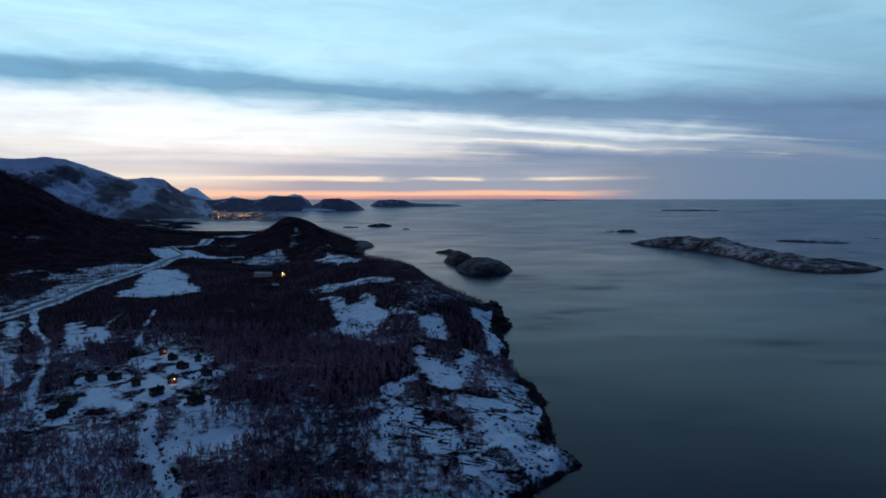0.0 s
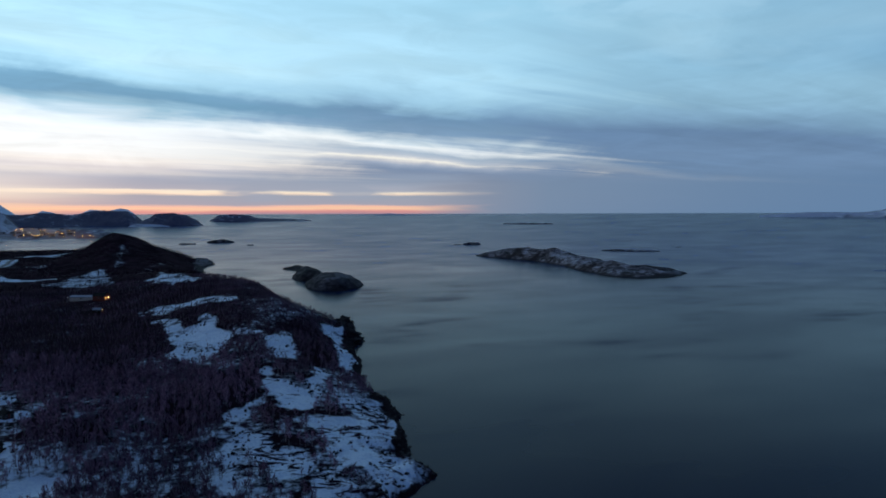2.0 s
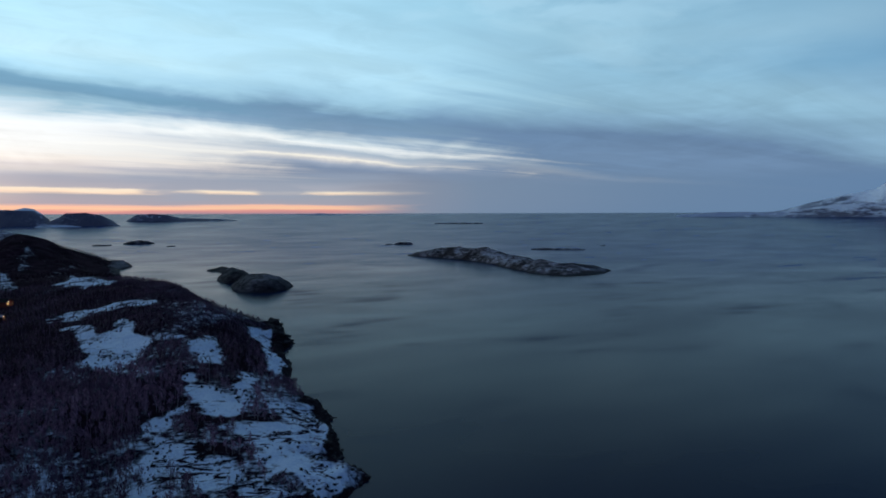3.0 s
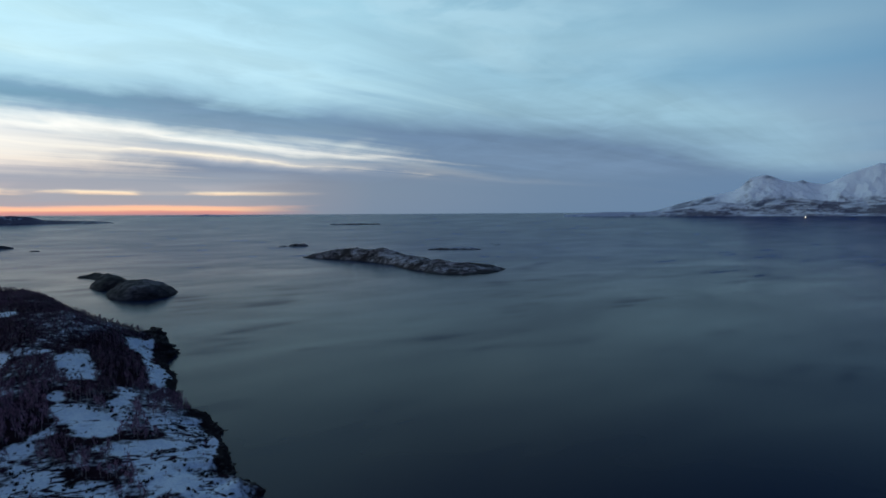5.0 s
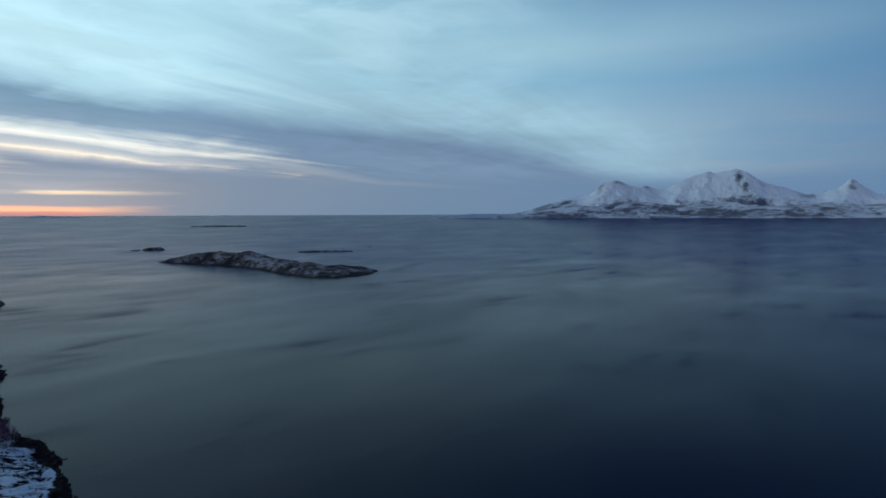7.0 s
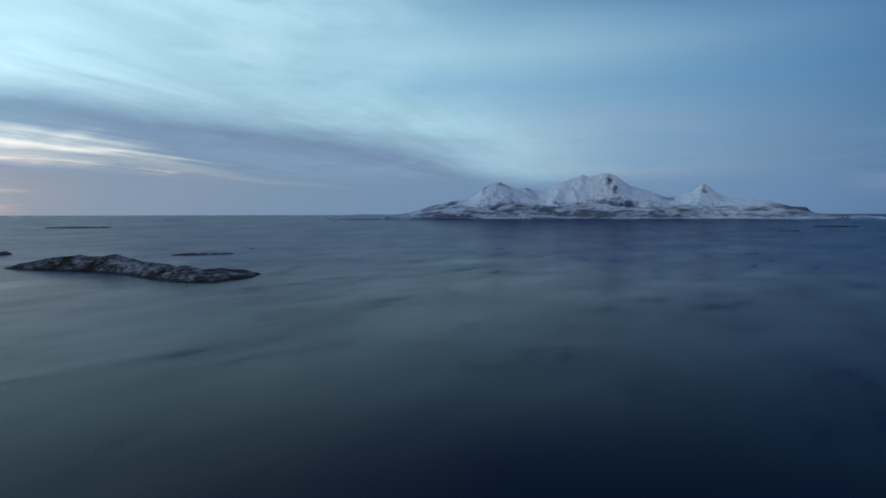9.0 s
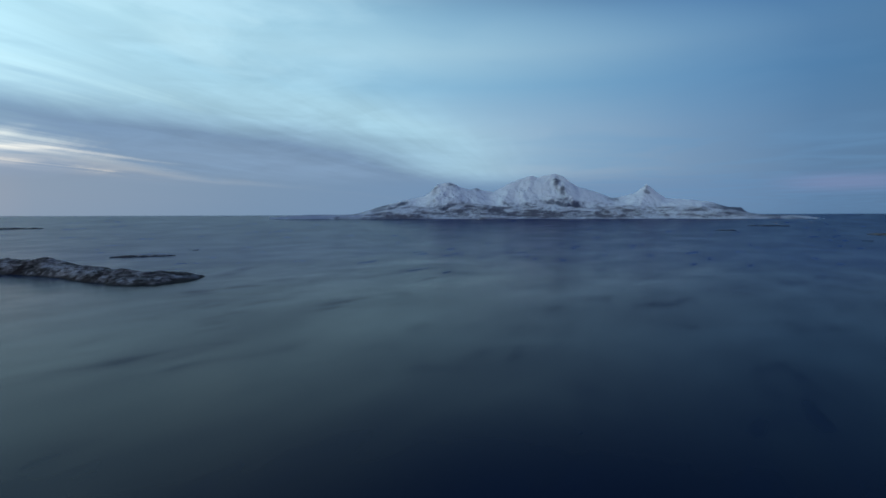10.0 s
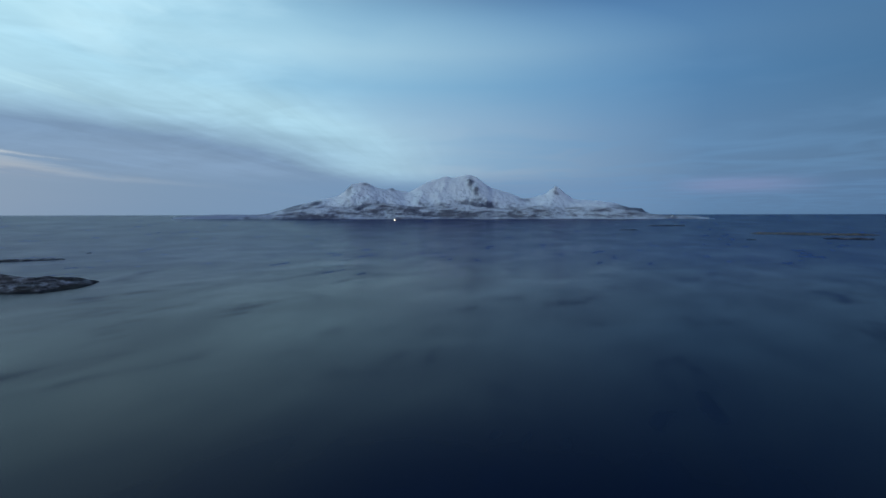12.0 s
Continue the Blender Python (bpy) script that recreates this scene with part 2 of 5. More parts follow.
def build_land(t, s):
    p = place_in(t)
    cover = node(t, "ShaderNodeAttribute")
    cover.attribute_name = "cover"
    bare = node(t, "ShaderNodeAttribute")
    bare.attribute_name = "bare"
    fine, mid = noise_at(t, p, 0.42, 5.0, 0.6), noise_at(t, p, 0.07, 4.0, 0.55)
    xyz = node(t, "ShaderNodeSeparateXYZ", Vector=p)
    ledges = noise_at(t, vec(t, calc(t, "MULTIPLY", xyz.outputs[0], 0.20), calc(t, "MULTIPLY", xyz.outputs[1], 0.36), xyz.outputs[2]), 1.0, 5.0, 0.62, 0.5)
    tufts = calc(t, "ADD", calc(t, "MULTIPLY", fine, 0.35), calc(t, "MULTIPLY_ADD", blend(t, calc(t, "MULTIPLY", remap(t, cover.outputs["Fac"], 0.6, 0.7), remap(t, xyz.outputs[0], -110, -50)), noise_at(t, p, 0.23, 4.0, 0.6), ledges), 0.3, calc(t, "MULTIPLY", mid, 0.35)))
    snowy = calc(t, "ADD", cover.outputs["Fac"], calc(t, "MULTIPLY", calc(t, "SUBTRACT", tufts, 0.5), remap(t, cover.outputs["Fac"], 0.5, 0.8, 1.5, 2.2)))
    steep = node(t, "ShaderNodeSeparateXYZ", Vector=node(t, "ShaderNodeNewGeometry").outputs["Normal"]).outputs[2]
    snowy = calc(t, "MULTIPLY", remap(t, snowy, 0.38, 0.62), remap(t, steep, 0.62, 0.82))
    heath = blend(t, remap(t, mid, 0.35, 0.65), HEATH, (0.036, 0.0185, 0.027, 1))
    snow = blend(t, remap(t, calc(t, "ADD", calc(t, "MULTIPLY", noise_at(t, p, 0.9, 3.0), 0.5), calc(t, "MULTIPLY", noise_at(t, p, 0.12, 4.0, 0.6), 0.5)), 0.36, 0.62), (0.60, 0.70, 0.81, 1), SNOW)
    cracks = noise_at(t, vec(t, calc(t, "MULTIPLY", xyz.outputs[0], 0.10), calc(t, "MULTIPLY", xyz.outputs[1], 0.24), calc(t, "MULTIPLY", xyz.outputs[2], 0.25)), 1.0, 5.0, 0.62, 1.2)
    snowy = calc(t, "MULTIPLY", snowy, calc(t, "MAXIMUM", calc(t, "MAXIMUM", remap(t, xyz.outputs[0], -50, -110), remap(t, cover.outputs["Fac"], 0.77, 0.83)), remap(t, calc(t, "ADD", cracks, remap(t, noise_at(t, p, 0.035, 3.0), 0.35, 0.62, -0.07, 0.06)), 0.38, 0.45)))
    ground = blend(t, snowy, heath, snow)
    crag = blend(t, remap(t, noise_at(t, p, 0.5, 6.0, 0.65), 0.35, 0.7), (0.010, 0.008, 0.010, 1), (0.028, 0.023, 0.026, 1))
    naked = remap(t, calc(t, "ADD", bare.outputs["Fac"], calc(t, "MULTIPLY", calc(t, "SUBTRACT", fine, 0.5), 0.9)), 0.35, 0.6)
    t.links.new(blend(t, naked, ground, crag), s.inputs["Base Color"])
    t.links.new(remap(t, snowy, 0, 1, 1.0, 0.7), s.inputs["Roughness"])
    s.inputs["Specular IOR Level"].default_value = 0.01
    bump(t, s, calc(t, "MULTIPLY_ADD", tufts, 2.0, noise_at(t, p, 1.6, 4.0)), 0.8, 0.9)


def build_islet(t, s, snow_dust=0.2, darken=0.0, brown_patches=0.0, pale=1.0):
    p = place_in(t)
    n, b = noise_at(t, node(t, "ShaderNodeMapping", Vector=p, Scale=(1.0, 1.0, 2.5)).outputs[0], 0.07, 9.0, 0.70, 0.6), noise_at(t, p, 0.016, 4.0)
    up_part = node(t, "ShaderNodeSeparateXYZ", Vector=node(t, "ShaderNodeNewGeometry").outputs["Normal"]).outputs[2]
    tone = ramp(t, calc(t, "ADD", calc(t, "MULTIPLY", n, 0.65), calc(t, "MULTIPLY", b, 0.35)), [
        (0.39, (0.010, 0.008, 0.009, 1)), (0.455, (0.045 * pale, 0.038 * pale, 0.039 * pale, 1)), (0.51, (0.125 * pale, 0.110 * pale, 0.112 * pale, 1)), (0.61, (0.29 * pale, 0.265 * pale, 0.27 * pale, 1))])
    dusted = calc(t, "MULTIPLY", remap(t, calc(t, "MULTIPLY_ADD", calc(t, "SUBTRACT", b, 0.5), 0.8, n), 0.53, 0.62), remap(t, up_part, 0.75, 0.95))
    # darker tone over the rock where the broad noise is low, then brown patches
    tone = blend(t, calc(t, "MULTIPLY", remap(t, b, 0.62, 0.38, 0.6, 1.0), darken), tone, (0.014, 0.013, 0.014, 1))
    if brown_patches:
        tone = blend(t, remap(t, noise_at(t, p, 0.020, 5.0, 0.62, 0.6), 0.50, 0.57, 0.0, 0.85 * brown_patches), tone, (0.030, 0.021, 0.019, 1))
    col = blend(t, calc(t, "MULTIPLY", dusted, snow_dust), tone, SNOW)
    wet = node(t, "ShaderNodeAttribute")
    wet.attribute_name = "bare"
    t.links.new(blend(t, wet.outputs["Fac"], col, (0.022, 0.021, 0.023, 1)), s.inputs["Base Color"])
    s.inputs["Roughness"].default_value = 0.85
    s.inputs["Specular IOR Level"].default_value = 0.08
    bump(t, s, n, 0.9, 3.5)


def snowy_peak(name, rock, snow_line, snow_amount, scale, snow=SNOW, edge=(0.2, 0.75), layers=1.5, climb=0.32, contrast=2.6):
    """Snow and bare rock on a far mountain; more rock on steep faces and low down."""
    def build(t, s):
        p = place_in(t)
        p = node(t, "ShaderNodeMapping", Vector=p, Scale=(1.0, 1.0, layers)).outputs[0]
        n = calc(t, "ADD", calc(t, "MULTIPLY", noise_at(t, p, scale, 7.0, 0.65, 0.8), 0.65), calc(t, "MULTIPLY", noise_at(t, p, scale * 0.22, 3.0), 0.35))
        up_part = node(t, "ShaderNodeSeparateXYZ", Vector=node(t, "ShaderNodeNewGeometry").outputs["Normal"]).outputs[2]
        z = node(t, "ShaderNodeSeparateXYZ", Vector=place_in(t)).outputs[2]
        v = calc(t, "ADD", calc(t, "MULTIPLY", calc(t, "SUBTRACT", n, 0.5), contrast), calc(t, "ADD", snow_amount, remap(t, z, snow_line - 60, snow_line + 90, -climb, climb)))
        v = calc(t, "ADD", v, remap(t, up_part, 0.35, 0.85, -0.35, 0.2, False))
        bare = node(t, "ShaderNodeAttribute")
        bare.attribute_name = "bare"
        v = calc(t, "SUBTRACT", v, calc(t, "MULTIPLY", bare.outputs["Fac"], 0.65))
        t.links.new(blend(t, remap(t, v, *edge), rock, snow), s.inputs["Base Color"])
        s.inputs["Roughness"].default_value = 0.85
        bump(t, s, n, 0.6, 0.07 / scale)
    return material(name, build)


def build_water(t, s):
    p = place_in(t)
    xyz = node(t, "ShaderNodeSeparateXYZ", Vector=p)
    x, y = xyz.outputs[0], xyz.outputs[1]
    a = radians(84)
    u = calc(t, "ADD", calc(t, "MULTIPLY", x, math.sin(a)), calc(t, "MULTIPLY", y, math.cos(a)))
    v = calc(t, "SUBTRACT", calc(t, "MULTIPLY", x, math.cos(a)), calc(t, "MULTIPLY", y, math.sin(a)))
    slick = noise_at(t, vec(t, calc(t, "MULTIPLY", u, 0.0042), calc(t, "MULTIPLY", v, 0.0065)), 1.0, 3.0, 0.5, 0.8)
    swell = noise_at(t, vec(t, calc(t, "MULTIPLY", u, 0.006), calc(t, "MULTIPLY", v, 0.016), 5.0), 1.0, 3.0, 0.5, 0.5)
    gust = noise_at(t, vec(t, calc(t, "MULTIPLY", u, 0.011), calc(t, "MULTIPLY", v, 0.030), 2.6), 1.0, 2.0, 0.5, 0.15)
    s.inputs["Base Color"].default_value = (0.003, 0.010, 0.029, 1)
    s.inputs["IOR"].default_value = 1.333
    s.inputs["Specular Tint"].default_value = (0.77, 0.88, 1.0, 1)
    s.inputs["Specular IOR Level"].default_value = 0.10
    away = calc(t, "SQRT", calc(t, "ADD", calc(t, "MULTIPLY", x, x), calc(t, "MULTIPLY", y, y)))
    rough_v = calc(t, "ADD", remap(t, slick, 0.3, 0.7, 0.17, 0.22), remap(t, away, 500, 2600, 0.0, 0.05))
    t.links.new(rough_v, s.inputs["Roughness"])
    # cat's paws: steep little wave faces hide part of the mirrored sky and show the water's own dark blue
    ruffled_and_far = calc(t, "MULTIPLY", remap(t, gust, 0.52, 0.78, 0.0, 0.42), remap(t, slick, 0.38, 0.60))
    ruffled_and_far = calc(t, "ADD", ruffled_and_far, calc(t, "ADD", remap(t, swell, 0.34, 0.66, 0.0, 0.15), remap(t, slick, 0.35, 0.65, 0.0, 0.07)))
    ruffled_and_far = calc(t, "MULTIPLY", ruffled_and_far, remap(t, away, 700, 2200, 1.0, 0.6))
    # blue painted in by distance, for the higher sky far wave faces mirror
    ruffled_and_far = calc(t, "ADD", ruffled_and_far, remap(t, away, 600, 1800, 0.0, 0.17))
    own_and_far_blue = node(t, "ShaderNodeBsdfDiffuse", Color=blend(t, remap(t, away, 600, 1600), (0.010, 0.026, 0.072, 1), (0.014, 0.070, 0.30, 1)))
    both = node(t, "ShaderNodeMixShader", i0=ruffled_and_far, i1=s.outputs[0], i2=own_and_far_blue.outputs[0])
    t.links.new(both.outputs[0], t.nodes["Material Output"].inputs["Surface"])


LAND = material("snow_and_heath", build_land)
ISLET = material("coastal_rock", build_islet)
WORN_ISLET = material("weathered_coastal_rock", lambda t, s: build_islet(t, s, 0.14, 0.0, 1.0, 1.5))
BARE_ISLET = material("bare_coastal_rock", lambda t, s: build_islet(t, s, 0.04, 0.78))
GRASSY = plain("dry_winter_grass", (0.20, 0.165, 0.12), 0.95, 0.05, 0.6)
WATER = material("sea_water", build_water)
PEAK_EAST = snowy_peak("island_mountain", (0.13, 0.145, 0.19, 1), 175, 0.56, 0.0065, (0.92, 0.96, 0.98, 1), (0.0, 0.85), 2.2, 0.42, 3.8)
FOOT_EAST = snowy_peak("island_foothill", (0.15, 0.155, 0.19, 1), 140, 0.62, 0.0075, (0.74, 0.78, 0.82, 1), (0.0, 0.85), 6.5, 0.32, 5.2)
# pale bluish rock: the distance haze is put into its colour
LOW_FAR = snowy_peak("hazed_low_land", (0.44, 0.47, 0.55, 1), 190, 0.3, 0.03)
# dim blue snow colour stands in for shade on the side away from the glow
PEAK_WEST = snowy_peak("shaded_fell", (0.062, 0.054, 0.078, 1), 150, 0.40, 0.011, (0.45, 0.50, 0.61, 1), (0.16, 0.74), 0.6, 0.16)
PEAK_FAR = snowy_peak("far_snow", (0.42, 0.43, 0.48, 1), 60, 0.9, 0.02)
# rock lightened towards lavender, with the haze over the hills painted in
COAST_FAR = snowy_peak("hazed_coast", (0.105, 0.100, 0.135, 1), 190, 0.30, 0.03)
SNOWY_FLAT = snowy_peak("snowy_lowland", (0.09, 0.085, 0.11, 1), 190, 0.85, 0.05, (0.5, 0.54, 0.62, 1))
BARK = plain("birch_bark", (0.27, 0.24, 0.24), 0.9)
def build_twigs(tone):
    """Twigs that differ from tree to tree and from stand to stand."""
    def build(t, s):
        own = node(t, "ShaderNodeNewGeometry").outputs["Random Per Island"]
        stand_tone = noise_at(t, place_in(t), 0.022, 4.0, 0.6)
        v = calc(t, "MULTIPLY", remap(t, own, 0, 1, 0.3, 1.6), remap(t, stand_tone, 0.35, 0.65, 0.55, 1.45))
        hue = blend(t, own, (tone[0], tone[1] * 0.95, tone[2], 1), (tone[0] * 0.95, tone[1] * 1.05, tone[2] * 1.1, 1))
        scaled = blend(t, 1.0, hue, vec(t, v, v, v), "MULTIPLY")
        t.links.new(scaled, s.inputs["Base Color"])
        s.inputs["Roughness"].default_value = 1.0
        s.inputs["Specular IOR Level"].default_value = 0.0
    return build


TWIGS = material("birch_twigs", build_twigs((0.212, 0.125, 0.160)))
# the same twigs toned darker, with the shade of the denser woods painted in
SHADED_TWIGS = material("shaded_birch_twigs", build_twigs((0.128, 0.078, 0.104)))
# near-black copy of the twigs: the hill woods' shade is in the colour
HILL_SHADED_TWIGS = material("hill_shaded_twigs", build_twigs((0.023, 0.0108, 0.0165)))
SHRUB = plain("juniper", (0.026, 0.024, 0.022), 0.95)
STONE = plain("shore_stone", (0.035, 0.032, 0.033), 0.85, 1.5)
PLANK = plain("dark_timber", (0.026, 0.020, 0.018), 0.85)
PLANK_RED = plain("red_timber", (0.12, 0.035, 0.028), 0.85)
PAINT = plain("pale_paint", (0.30, 0.28, 0.26), 0.7)
FELT = plain("roof_felt", (0.006, 0.0055, 0.006), 0.9)
ROOF_SNOW = plain("snowy_roof", (0.27, 0.30, 0.34), 0.8, 1.2, 0.4)
FRAME = plain("window_frame", (0.16, 0.15, 0.14), 0.6)
GLASS = plain("dark_glass", (0.02, 0.025, 0.03), 0.08, 2.0, 0.1)
METAL = plain("galvanised", (0.3, 0.31, 0.32), 0.45, 8.0, 0.2, 0.8)
TYRE = plain("rubber", (0.02, 0.02, 0.02), 0.9)
CAR_PAINT = plain("car_paint", (0.05, 0.05, 0.06), 0.3, 3.0, 0.1)
PACKED = plain("packed_snow_road", (0.20, 0.22, 0.26), 0.7, 0.6, 0.3)
ASPHALT = plain("wet_asphalt", (0.035, 0.036, 0.04), 0.6, 0.8, 0.3)
LAMP_WARM = glowing("warm_lamp", (1.0, 0.50, 0.16), 40)
LAMP_TOWN = glowing("sodium_lamp", (1.0, 0.36, 0.08), 24)
LAMP_WHITE = glowing("white_lamp", (1.0, 0.80, 0.5), 35)
LAMP_RED = glowing("tail_lamp", (1.0, 0.03, 0.02), 30)
WINDOW_WARM = glowing("lit_window", (1.0, 0.48, 0.14), 3)

# ---- the lie of the land, in plain arithmetic ----
EYE_HEIGHT = 100.0
FLAT_TO, RIM = 1000.0, 4400.0  # the sea is level this far; past that the distance is drawn in, up to the horizon


def sea_level(d):
    """The height of the drawn-in sea sheet at d metres from the centre."""
    return EYE_HEIGHT * np.clip((d - FLAT_TO) / (RIM - FLAT_TO), 0, None) ** 2


RIM_TABLE = np.linspace(0, RIM - 2, 3000)
TRUE_TABLE = RIM_TABLE / (1 - sea_level(RIM_TABLE) / EYE_HEIGHT)


def drawn_in(r):
    """Where a place r metres away stands in the drawn-in distance."""
    return np.interp(r, TRUE_TABLE, RIM_TABLE)


def spot(azimuth, r):
    a = math.radians(azimuth)
    return r * math.sin(a), r * math.cos(a)


def lattice(ix, iy, seed):
    h = (ix.astype(np.int64) * 374761393 + iy.astype(np.int64) * 668265263 + seed * 974711) & 0xFFFFFFFF
    h = ((h ^ (h >> 13)) * 1274126177) & 0xFFFFFFFF
    h = ((h ^ (h >> 16)) * 2246822519) & 0xFFFFFFFF
    return ((h ^ (h >> 15)) & 0xFFFF) / 65535.0


def grain(x, y, seed=0):
    """Smooth value noise, 0 to 1."""
    ix, iy = np.floor(x), np.floor(y)
    fx, fy = x - ix, y - iy
    fx, fy = fx * fx * (3 - 2 * fx), fy * fy * (3 - 2 * fy)
    a, b = lattice(ix, iy, seed), lattice(ix + 1, iy, seed)
    c, d = lattice(ix, iy + 1, seed), lattice(ix + 1, iy + 1, seed)
    return (a * (1 - fx) + b * fx) * (1 - fy) + (c * (1 - fx) + d * fx) * fy


def rough(x, y, seed=0, octaves=4, gain=0.5):
    """Several grains on top of one another, about -1 to 1."""
    total, size, weight = 0.0, 1.0, 0.0
    for k in range(octaves):
        total = total + size * (2 * grain(x * 2**k + 17.3 * k, y * 2**k - 9.1 * k, seed + k) - 1)
        weight, size = weight + size, size * gain
    return total / weight


def ridged(x, y, seed=0, octaves=4):
    total, size, weight = 0.0, 1.0, 0.0
    for k in range(octaves):
        n = 1 - np.abs(2 * grain(x * 2**k + 5.7 * k, y * 2**k + 3.9 * k, seed + k) - 1)
        total, weight, size = total + size * n * n, weight + size, size * 0.5
    return total / weight


def inside_by(x, y, corners):
    """The distance to a closed outline, positive inside."""
    best, inside = np.full(x.shape, 1e12), np.zeros(x.shape, bool)
    for (ax, ay), (bx, by) in zip(corners, corners[1:] + corners[:1]):
        dx, dy = bx - ax, by - ay
        t = np.clip(((x - ax) * dx + (y - ay) * dy) / (dx * dx + dy * dy), 0, 1)
        best = np.minimum(best, (x - ax - t * dx) ** 2 + (y - ay - t * dy) ** 2)
        cross = (ay > y) != (by > y)
        inside ^= cross & (x < (bx - ax) * (y - ay) / ((by - ay) if by != ay else 1e-9) + ax)
    return np.where(inside, 1, -1) * np.sqrt(best)


def along(x, y, line):
    """The distance to an open line."""
    best = np.full(x.shape, 1e12)
    for (ax, ay), (bx, by) in zip(line, line[1:]):
        dx, dy = bx - ax, by - ay
        t = np.clip(((x - ax) * dx + (y - ay) * dy) / (dx * dx + dy * dy), 0, 1)
        best = np.minimum(best, (x - ax - t * dx) ** 2 + (y - ay - t * dy) ** 2)
    return np.sqrt(best)


def smooth(a, b, v):
    t = np.clip((v - a) / (b - a), 0, 1)
    return t * t * (3 - 2 * t)


# the shore of the headland, from behind the camera round the cape and the hill to the bay and inland
SHORE = [(-700, -500), (-330, -260), (-150, -40), (-60, 80), (0, 155), (20, 192), (32, 205), (37, 217), (33, 236), (39, 262), (33, 301),
         (23, 341), (26, 373), (20, 419), (22, 440), (30, 462), (26, 474), (32, 488), (25, 510), (8, 545), (-18, 610), (-52, 700), (-100, 800), (-150, 890), (-190, 1010),
         (-215, 1150), (-225, 1290), (-258, 1325), (-300, 1420), (-380, 1530), (-480, 1600), (-600, 1640), (-730, 1620), (-850, 1670),
         (-930, 1800), (-880, 1850), (-960, 1900), (-1010, 1990), (-930, 2040), (-1040, 2090), (-1250, 2130), (-2300, 2150), (-2500, -500)]


def mound(x, y, cx, cy, long, across, turn):
    """A smooth hill, 1 at its top; its long side lies at turn degrees from north."""
    a = math.radians(turn)
    u = ((x - cx) * math.sin(a) + (y - cy) * math.cos(a)) / long
    v = ((x - cx) * math.cos(a) - (y - cy) * math.sin(a)) / across
    return np.exp(-0.5 * (u * u + v * v))


def shore_by(x, y):
    wob = 5 * rough(x / 22, y / 22, 3, 3) + 9 * rough(x / 90, y / 90, 8, 2)
    return inside_by(x, y, SHORE) + wob * smooth(-60, 10, np.hypot(x, y) - 120)


def land_height(x, y, s=None):
    """The height of the headland at a place, below zero out at sea."""
    s = shore_by(x, y) if s is None else s
    inland = np.clip(s, 0, None)
    h = 5.0 * (1 - np.exp(-inland / 7)) + 7.0 * (1 - np.exp(-inland / 80))
    hills = 23 * mound(x, y, -88, 610, 190, 55, -28)
    hills = hills + 8 * mound(x, y, -40, 420, 90, 45, -10)
    hills = hills + 38 * mound(x, y, -345, 1130, 140, 56, -20)
    hills = hills + 17 * mound(x, y, -336, 1120, 60, 30, -20)
    hills = hills + 10 * mound(x, y, -285, 1215, 110, 45, -20)
    hills = hills + 200 * mound(x, y, -966, 870, 208, 208, 0)
    hills = hills + 9 * mound(x, y, -1180, 1880, 260, 120, -30)
    hills = hills + 26 * (ridged(x / 210, y / 210, 53, 4) - 0.4) * mound(x, y, -880, 860, 260, 260, 0)
    h = h + hills * smooth(0, 60, inland) + 9 * mound(x, y, 24, 482, 20, 7, -15) * smooth(0, 8, inland)
    uneven = 3.2 * rough(x / 95, y / 95, 21, 4) + 1.6 * rough(x / 28, y / 28, 31, 3)
    h = h + uneven * smooth(4, 70, inland) * (1 + 0.03 * hills)
    h = h + 9 * mound(x, y, 28, 474, 26, 11, -12) * (ridged(x / 11, y / 16, 47, 4) - 0.3) * smooth(-1, 5, inland)
    rocky = np.exp(-((inland - 6) / 14) ** 2)
    h = h + rocky * 3.8 * (ridged(x / 13, y / 13, 41, 3) - 0.45)
    return np.where(s > 0, h, np.maximum(s * 0.5, -6))


# open ground in the birch woods: snow meadows, farm fields, glades
GLADES = {}
GLADES["farm_field"] = [(-323, 508), (-342, 576), (-372, 635), (-386, 697), (-364, 714), (-325, 655), (-290, 603), (-255, 541), (-277, 522), (-290, 511)]
GLADES["road_field"] = [(-458, 593), (-468, 632), (-460, 679), (-440, 713), (-412, 753), (-394, 664), (-386, 609), (-379, 552), (-369, 487), (-354, 415), (-379, 440), (-395, 520), (-420, 575)]
GLADES["cabin_slope"] = [(-255, 300), (-250, 350), (-225, 385), (-190, 370), (-150, 330), (-160, 315), (-200, 330), (-215, 290)]
GLADES["cabin_yard"] = [(-198, 228), (-192, 280), (-184, 328), (-150, 315), (-122, 285), (-110, 240), (-150, 215)]
GLADES["hill_snow"] = [(-335, 789), (-315, 850), (-270, 810), (-255, 745), (-290, 755)]
GLADES["hill_foot"] = [(-195, 707), (-176, 775), (-118, 660), (-145, 635)]
GLADES["north_field"] = [(-480, 860), (-440, 900), (-380, 860), (-330, 850), (-330, 838), (-400, 838), (-420, 800), (-440, 800)]
GLADES["bay_field"] = [(-560, 1240), (-500, 1300), (-430, 1230), (-470, 1190)]
GLADES["crest_bank"] = [(-150, 531), (-139, 541), (-113, 544), (-93, 538), (-64, 506), (-62, 484), (-90, 503), (-111, 509), (-115, 486), (-133, 499)]
GLADES["crest_meadow"] = [(-127, 484), (-116, 477), (-92, 444), (-85, 463), (-72, 451), (-65, 421), (-54, 403), (-56, 374), (-63, 355), (-75, 358), (-94, 373), (-89, 389), (-106, 428)]
GLADES["crest_side"] = [(-58, 414), (-43, 410), (-42, 381), (-51, 379)]
GLADES["east_glade"] = [(-41, 400), (-30, 388), (-23, 413), (-12, 367), (-16, 353), (-25, 354), (-32, 374)]
